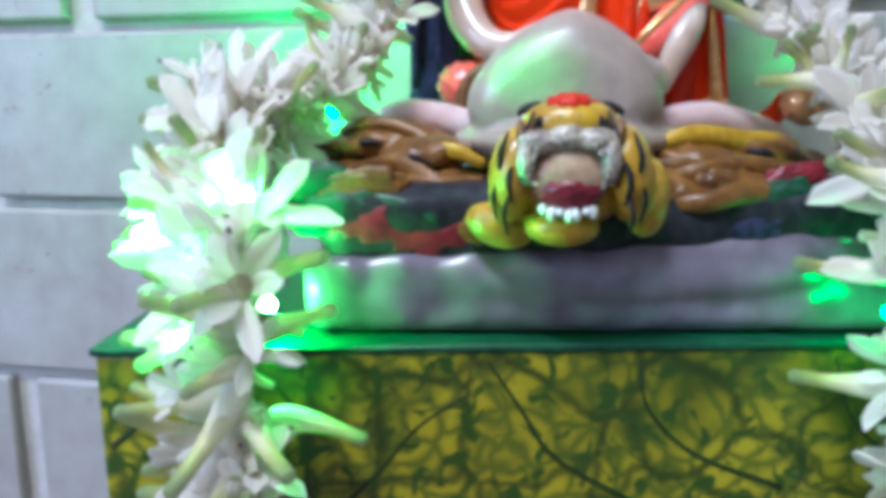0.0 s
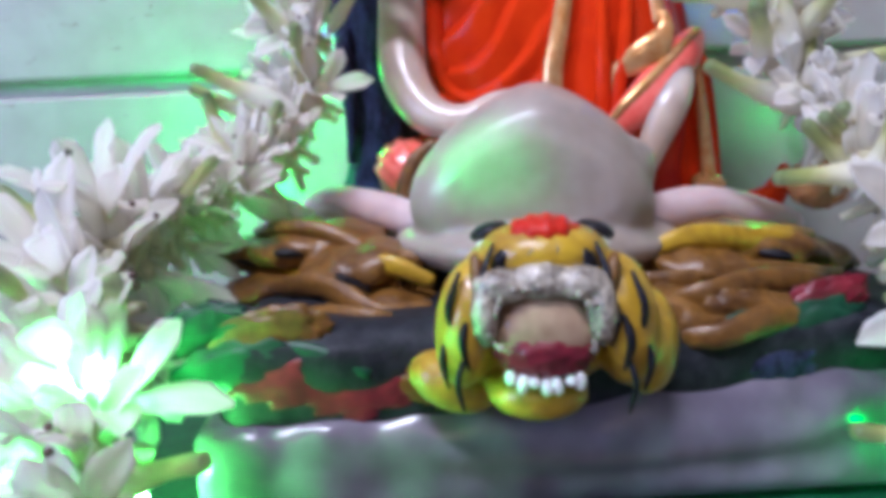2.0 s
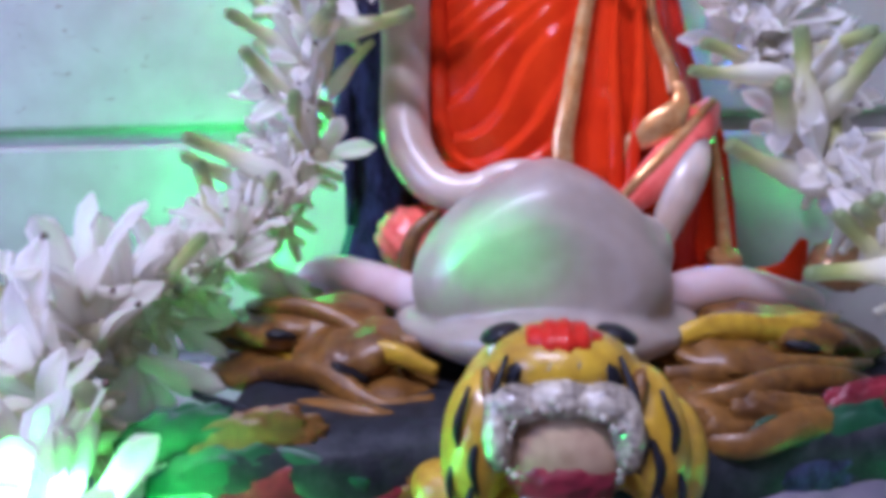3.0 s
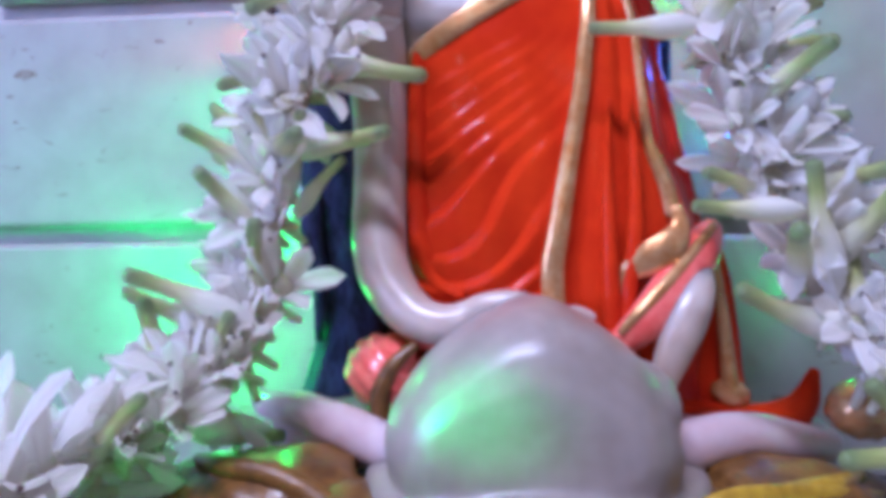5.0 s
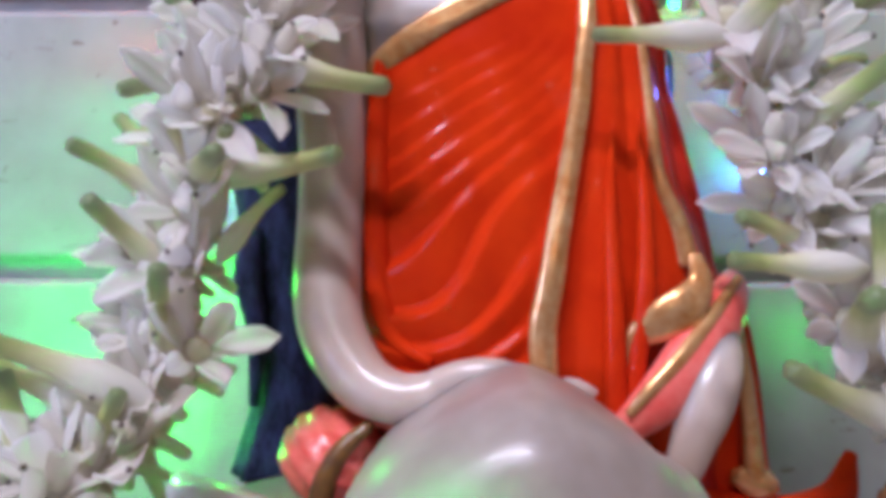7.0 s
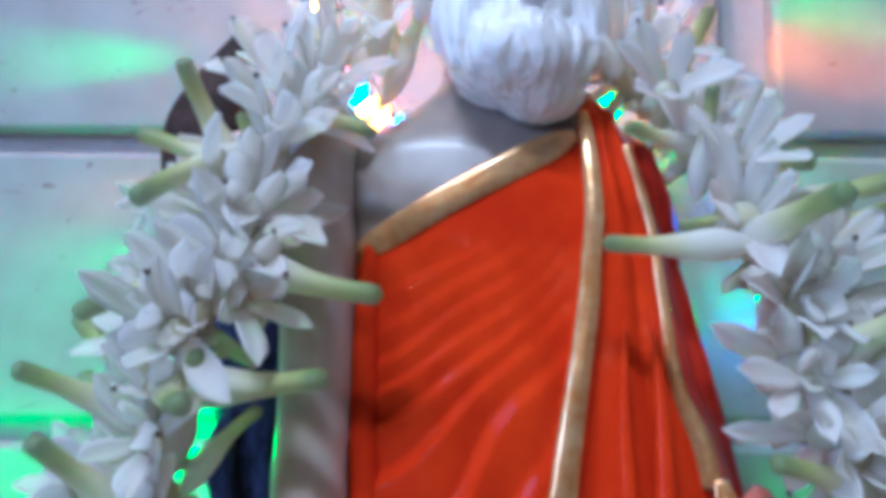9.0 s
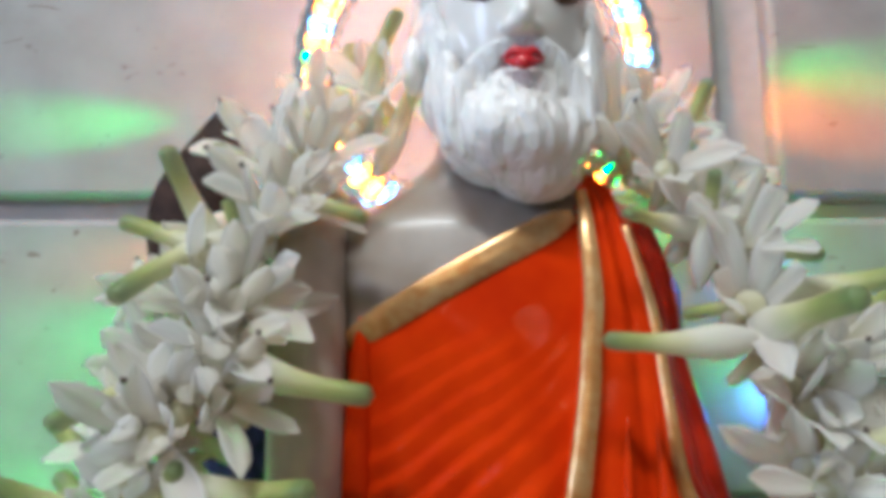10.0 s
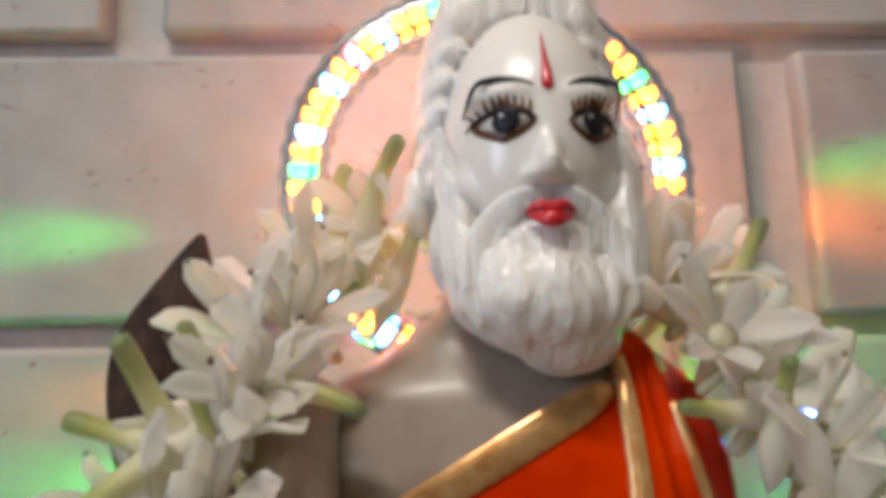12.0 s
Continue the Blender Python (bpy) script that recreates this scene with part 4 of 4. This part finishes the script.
def bud(seed, length=24.0, curve=None):
    """A closed bud: plump pale end at the origin, curving up to a thin green end."""
    r = random.Random(seed)
    c = curve if curve is not None else r.uniform(-4, 4)
    bm_ = bmesh.new()
    L = length
    w = 1.0 if L > 14 else 0.8

    def at(u, rad):
        return (c * u * u, 0.4 * c * u * (1 - u), L * u, rad)
    tube(bm_, [at(-0.16, 0.5), at(-0.04, 2.0), at(0.1, 3.0), at(0.26, 3.1), at(0.42, 2.5), at(0.58, 1.9), at(0.74, 1.6), at(0.9, 1.65), at(0.98, 1.5), at(1.0, 1.0)], 2, 14, 4, 1, (0, 1, 0), 0.05, 3)
    return bm_


FLOWER_MATS = [PETAL, CREAM, BUDSKIN, WILT]


def mesh_of(name, bm_):
    ob_ = part(name, bm_, FLOWER_MATS)
    me_ = ob_.data
    bpy.data.objects.remove(ob_)
    return me_


OPEN = []
for i in range(7):
    neck, petals = open_floret(i)
    OPEN.append((mesh_of("floret", neck), [mesh_of("petal", q) for q in petals]))
BUDS = [mesh_of("bud", bud(20 + i, 24, (-7, 5, 8, -4, 2)[i])) for i in range(5)]
UNIT_BUDS = [mesh_of("bud", bud(40 + i, 24, (-5.5, 4.5, 2.0)[i])) for i in range(3)]


def aim(p, d, spin, s=1.0):
    q = Vector(d).normalized().to_track_quat("Z", "Y").to_matrix().to_4x4()
    return Matrix.Translation(Vector(p) * MM) @ q @ pose(0, 0, 0, 0, 0, spin) @ Matrix.Scale(s, 4)


def garland(label, line, away, special, thin):
    g = tagged(empty("flower_garland"), label, "garland", "garlands on the statue")
    bm_ = bmesh.new()
    tube(bm_, [(*p, 1.0) for p in line], 0, 8, 6)
    part("thread", bm_, CREAM, g, "cream cotton thread")
    c = spline(line, 12)
    seg_ = np.linalg.norm(np.diff(c, axis=0), axis=1)
    s = np.concatenate([[0], np.cumsum(seg_)])
    pos, k = 0.0, 0
    while pos < s[-1]:
        p = np.array([np.interp(pos, s, c[:, j]) for j in range(3)])
        p2 = np.array([np.interp(min(pos + 1.5, s[-1]), s, c[:, j]) for j in range(3)])
        t = Vector(p2 - p).normalized() if np.linalg.norm(p2 - p) > 0.01 else Vector((0, 0, -1))
        a = k * 2.4 + rng.uniform(-0.5, 0.5)
        front = Vector((0, -1, 0)) - t * t.dot(Vector((0, -1, 0)))
        front.normalize()
        side = t.cross(front)
        d = front * math.cos(a) + side * math.sin(a)
        big = thin * (1.25 if 118 < p[2] < 160 else 0.9 if 160 < p[2] < 200 else 1.0)
        crowded = 166 < p[2] < 182 and p[0] < -50 and d.y < -0.8
        if d.dot(Vector(away)) > -0.35 and d.y < 0.6 and not crowded:
            d = d + t * rng.uniform(-0.55, 0.35) + Vector((rng.uniform(-.2, .2), rng.uniform(-.2, .2), rng.uniform(-.2, .2)))
            if rng.random() < 0.68:
                neck_mesh, petal_meshes = rng.choice(OPEN)
                ob_ = new("floret", neck_mesh)
                for q in petal_meshes:
                    new("petal", q).parent = ob_
                ob_.matrix_basis = aim(Vector(p) + d.normalized() * rng.uniform(2.0, 9.0) * big, d, rng.uniform(0, 360), rng.uniform(0.85, 1.15) * big)
            else:
                ob_ = new("bud", rng.choice(BUDS))
                ob_.matrix_basis = aim(Vector(p) + d.normalized() * 1.0, d + t * rng.uniform(-0.8, 0.8), rng.uniform(0, 360), rng.uniform(0.75, 1.05) * thin)
            ob_.parent = g
        k += 1
        pos += 1.5 if p[2] > 254 else 0.8
    for i, (tx, ty, tz, bx, by, bz) in enumerate(special):
        d = Vector((tx - bx, ty - by, tz - bz))
        ob_ = new("bud", UNIT_BUDS[i % 3])
        ob_.matrix_basis = aim((bx, by, bz), d, 90 * i, max(0.62, min(1.15, d.length / 24)))
        ob_.parent = g
    return g


LEFT_LINE = [(-16, 246, 296), (-24, 238, 286), (-34, 229, 274), (-40, 219, 258), (-44, 214, 240), (-50, 212, 224), (-52, 210, 206), (-52, 208, 193), (-54, 204, 181), (-63, 193, 171), (-75, 176, 163),
             (-79, 156, 153), (-69, 137, 139), (-64, 127, 124), (-63, 123, 109), (-68, 124, 96), (-62, 124, 84), (-64, 124, 66)]
RIGHT_LINE = [(20, 246, 294), (27, 238, 284), (33, 228, 272), (40, 220, 258), (43, 213, 243), (46, 209, 228), (52, 206, 212), (57, 203, 198), (61, 196, 184), (66, 182, 172), (71, 168, 158),
              (78, 158, 140), (77, 150, 122), (79, 148, 104), (83, 149, 84), (81, 148, 58)]
LEFT_BUDS = [(-25, 207, 226, -49, 208, 224), (-20, 207, 234, -42, 208, 245), (-70, 188, 193, -66, 192, 170), (-51, 188, 187, -65, 192, 174), (-73, 189, 198, -53, 193, 188), (-76, 190, 193, -57, 194, 186),
             (-55, 207, 230, -53, 208, 220), (-39, 207, 221, -46, 208, 210), (-45, 215, 278, -37, 218, 262), (-20, 215, 270, -38, 218, 270), (-40, 215, 269, -40, 218, 254), (-59, 215, 267, -40, 218, 258), (-55, 215, 254, -40, 218, 244)]
LEFT_LOW_BUDS = [(-30, 232, 300, -34, 236, 279), (-11, 232, 299, -19, 236, 281), (-21, 232, 282, -36, 236, 275), (-45, 125, 123, -65, 128, 116), (-84, 125, 157, -76, 128, 145), (-62, 125, 141, -81, 128, 138), (-47, 125, 139, -66, 128, 126),
                 (-55, 125, 122, -85, 128, 114), (-38, 125, 101, -60, 128, 98), (-91, 125, 138, -75, 128, 143)]
RIGHT_BUDS = [(17, 200, 246, 36, 205, 246), (38, 187, 190, 61, 191, 186), (32, 188, 209, 50, 192, 208), (47, 200, 237, 46, 203, 221), (60, 200, 234, 50, 203, 222), (51, 188, 216, 57, 192, 195), (65, 200, 218, 55, 203, 202), (65, 200, 223, 50, 203, 219),
              (21, 212, 266, 36, 218, 264), (35, 212, 273, 35, 216, 257), (32, 212, 250, 46, 216, 254)]
RIGHT_LOW_BUDS = [(45, 165, 173, 66, 168, 171), (65, 165, 183, 61, 168, 169), (50, 143, 130, 70, 147, 132), (52, 145, 108, 74, 148, 106), (54, 144, 150, 73, 148, 150)]
garland("white tuberose garland with green buds draping down to the box", LEFT_LINE, (-1, -0.5, 0), LEFT_BUDS + LEFT_LOW_BUDS, 1.05)
garland("garland of white tuberose florets and pale buds hanging over the robe", RIGHT_LINE, (1, -0.5, 0), RIGHT_BUDS + RIGHT_LOW_BUDS, 1.05)

# ---- strings of small lights tucked into the garlands ----


def light_string(label, spots, mat):
    g = tagged(empty("string_light"), label, "string light", "strings of lights")
    bm_ = bmesh.new()
    tube(bm_, [(x, y + 2.5, z, 0.45) for x, y, z in spots], 0, 6, 6)
    part("wire", bm_, CLEAR, g, "thin clear wire")
    for i, (x, y, z) in enumerate(spots):
        bm_ = bmesh.new()
        tube(bm_, [(x, y + 2.5, z, 0.9), (x, y + 0.6, z, 1.4), (x, y - 1.2, z, 1.4), (x, y - 2.4, z, 0.8)], 0, 12, 4)
        part("bulb", bm_, mat, g, "glowing bulb")
    return g


light_string("thin wire with bright green bulbs glowing inside the garland", [(-90, 142, 146), (-84, 124, 139), (-64, 128, 147), (-70, 124, 131), (-74, 119, 118), (-63, 136, 121)], GREEN_LED)
light_string("thin wire with green bulbs glowing against the wall", [(-56, 266, 238), (-76, 266, 204), (-90, 265, 168)], WALL_GREEN_LED)
light_string("thin wire with green bulbs glowing beside the robe", [(50, 266, 276), (70, 266, 240), (88, 264, 190), (86, 160, 152), (74, 154, 121)], SOFT_GREEN_LED)
light_string("thin wire with blue bulbs glowing against the wall", [(-54, 270, 252), (-58, 270, 224)], BLUE_LED)
light_string("thin wire with blue bulbs glowing behind the robe", [(72, 270, 262), (72, 270, 232)], BLUE_LED)

# warm bulbs strung across the room before the shrine
WARM_LED = glow_mat("warm_bulb_glow", (1.0, 0.76, 0.48), 200)
room_string = tagged(empty("string_light"), "string of small warm bulbs hung across the room", "string light", "strings of lights")
bm = bmesh.new()
tube(bm, [(-1300, -420, 700, 0.8), (-600, -420, 520, 0.8), (0, -420, 470, 0.8), (600, -420, 520, 0.8), (1300, -420, 700, 0.8)], 0, 6, 8)
part("wire", bm, WIRE, room_string, "black wire")
for x in (-190, -110, -30, 50, 130):
    bm = bmesh.new()
    z = 470 + 0.000139 * x * x
    tube(bm, [(x, -420, z, 1.5), (x, -420, z - 4, 3.5), (x, -420, z - 10, 6), (x, -420, z - 17, 5)], 0, 12, 4)
    part("bulb", bm, WARM_LED, room_string, "glowing warm bulb")

# ---- the pale embossed bricks of the wall ----
JOINTS = [-408, -333, -258, -183, -108, -33, 42, 127.5, 207.2, 281.4, 352.4, 428, 503, 578, 653, 728]
SHIFT = {42: -140, 127.5: -22, 207.2: 38, 281.4: 73, 352.4: -84, -33: -12}
for z0, z1 in zip(JOINTS, JOINTS[1:]):
    bm = bmesh.new()
    block(bm, 7, 241, 274.4, 282, z0 + 1.5, z1 - 3.6, 2.2, 0, 3)
    proto = part("brick", bm, BRICK)
    mesh = proto.data
    bpy.data.objects.remove(proto)
    x = SHIFT.get(z0, rng.uniform(-125, 125)) - 4 * 248
    while x < 1000:
        if x > -1000:
            ob = new("brick", mesh)
            ob.parent = wall
            ob.location = ((x - 0) * MM, rng.uniform(-0.3, 0.3) * MM, 0)
        x += 248
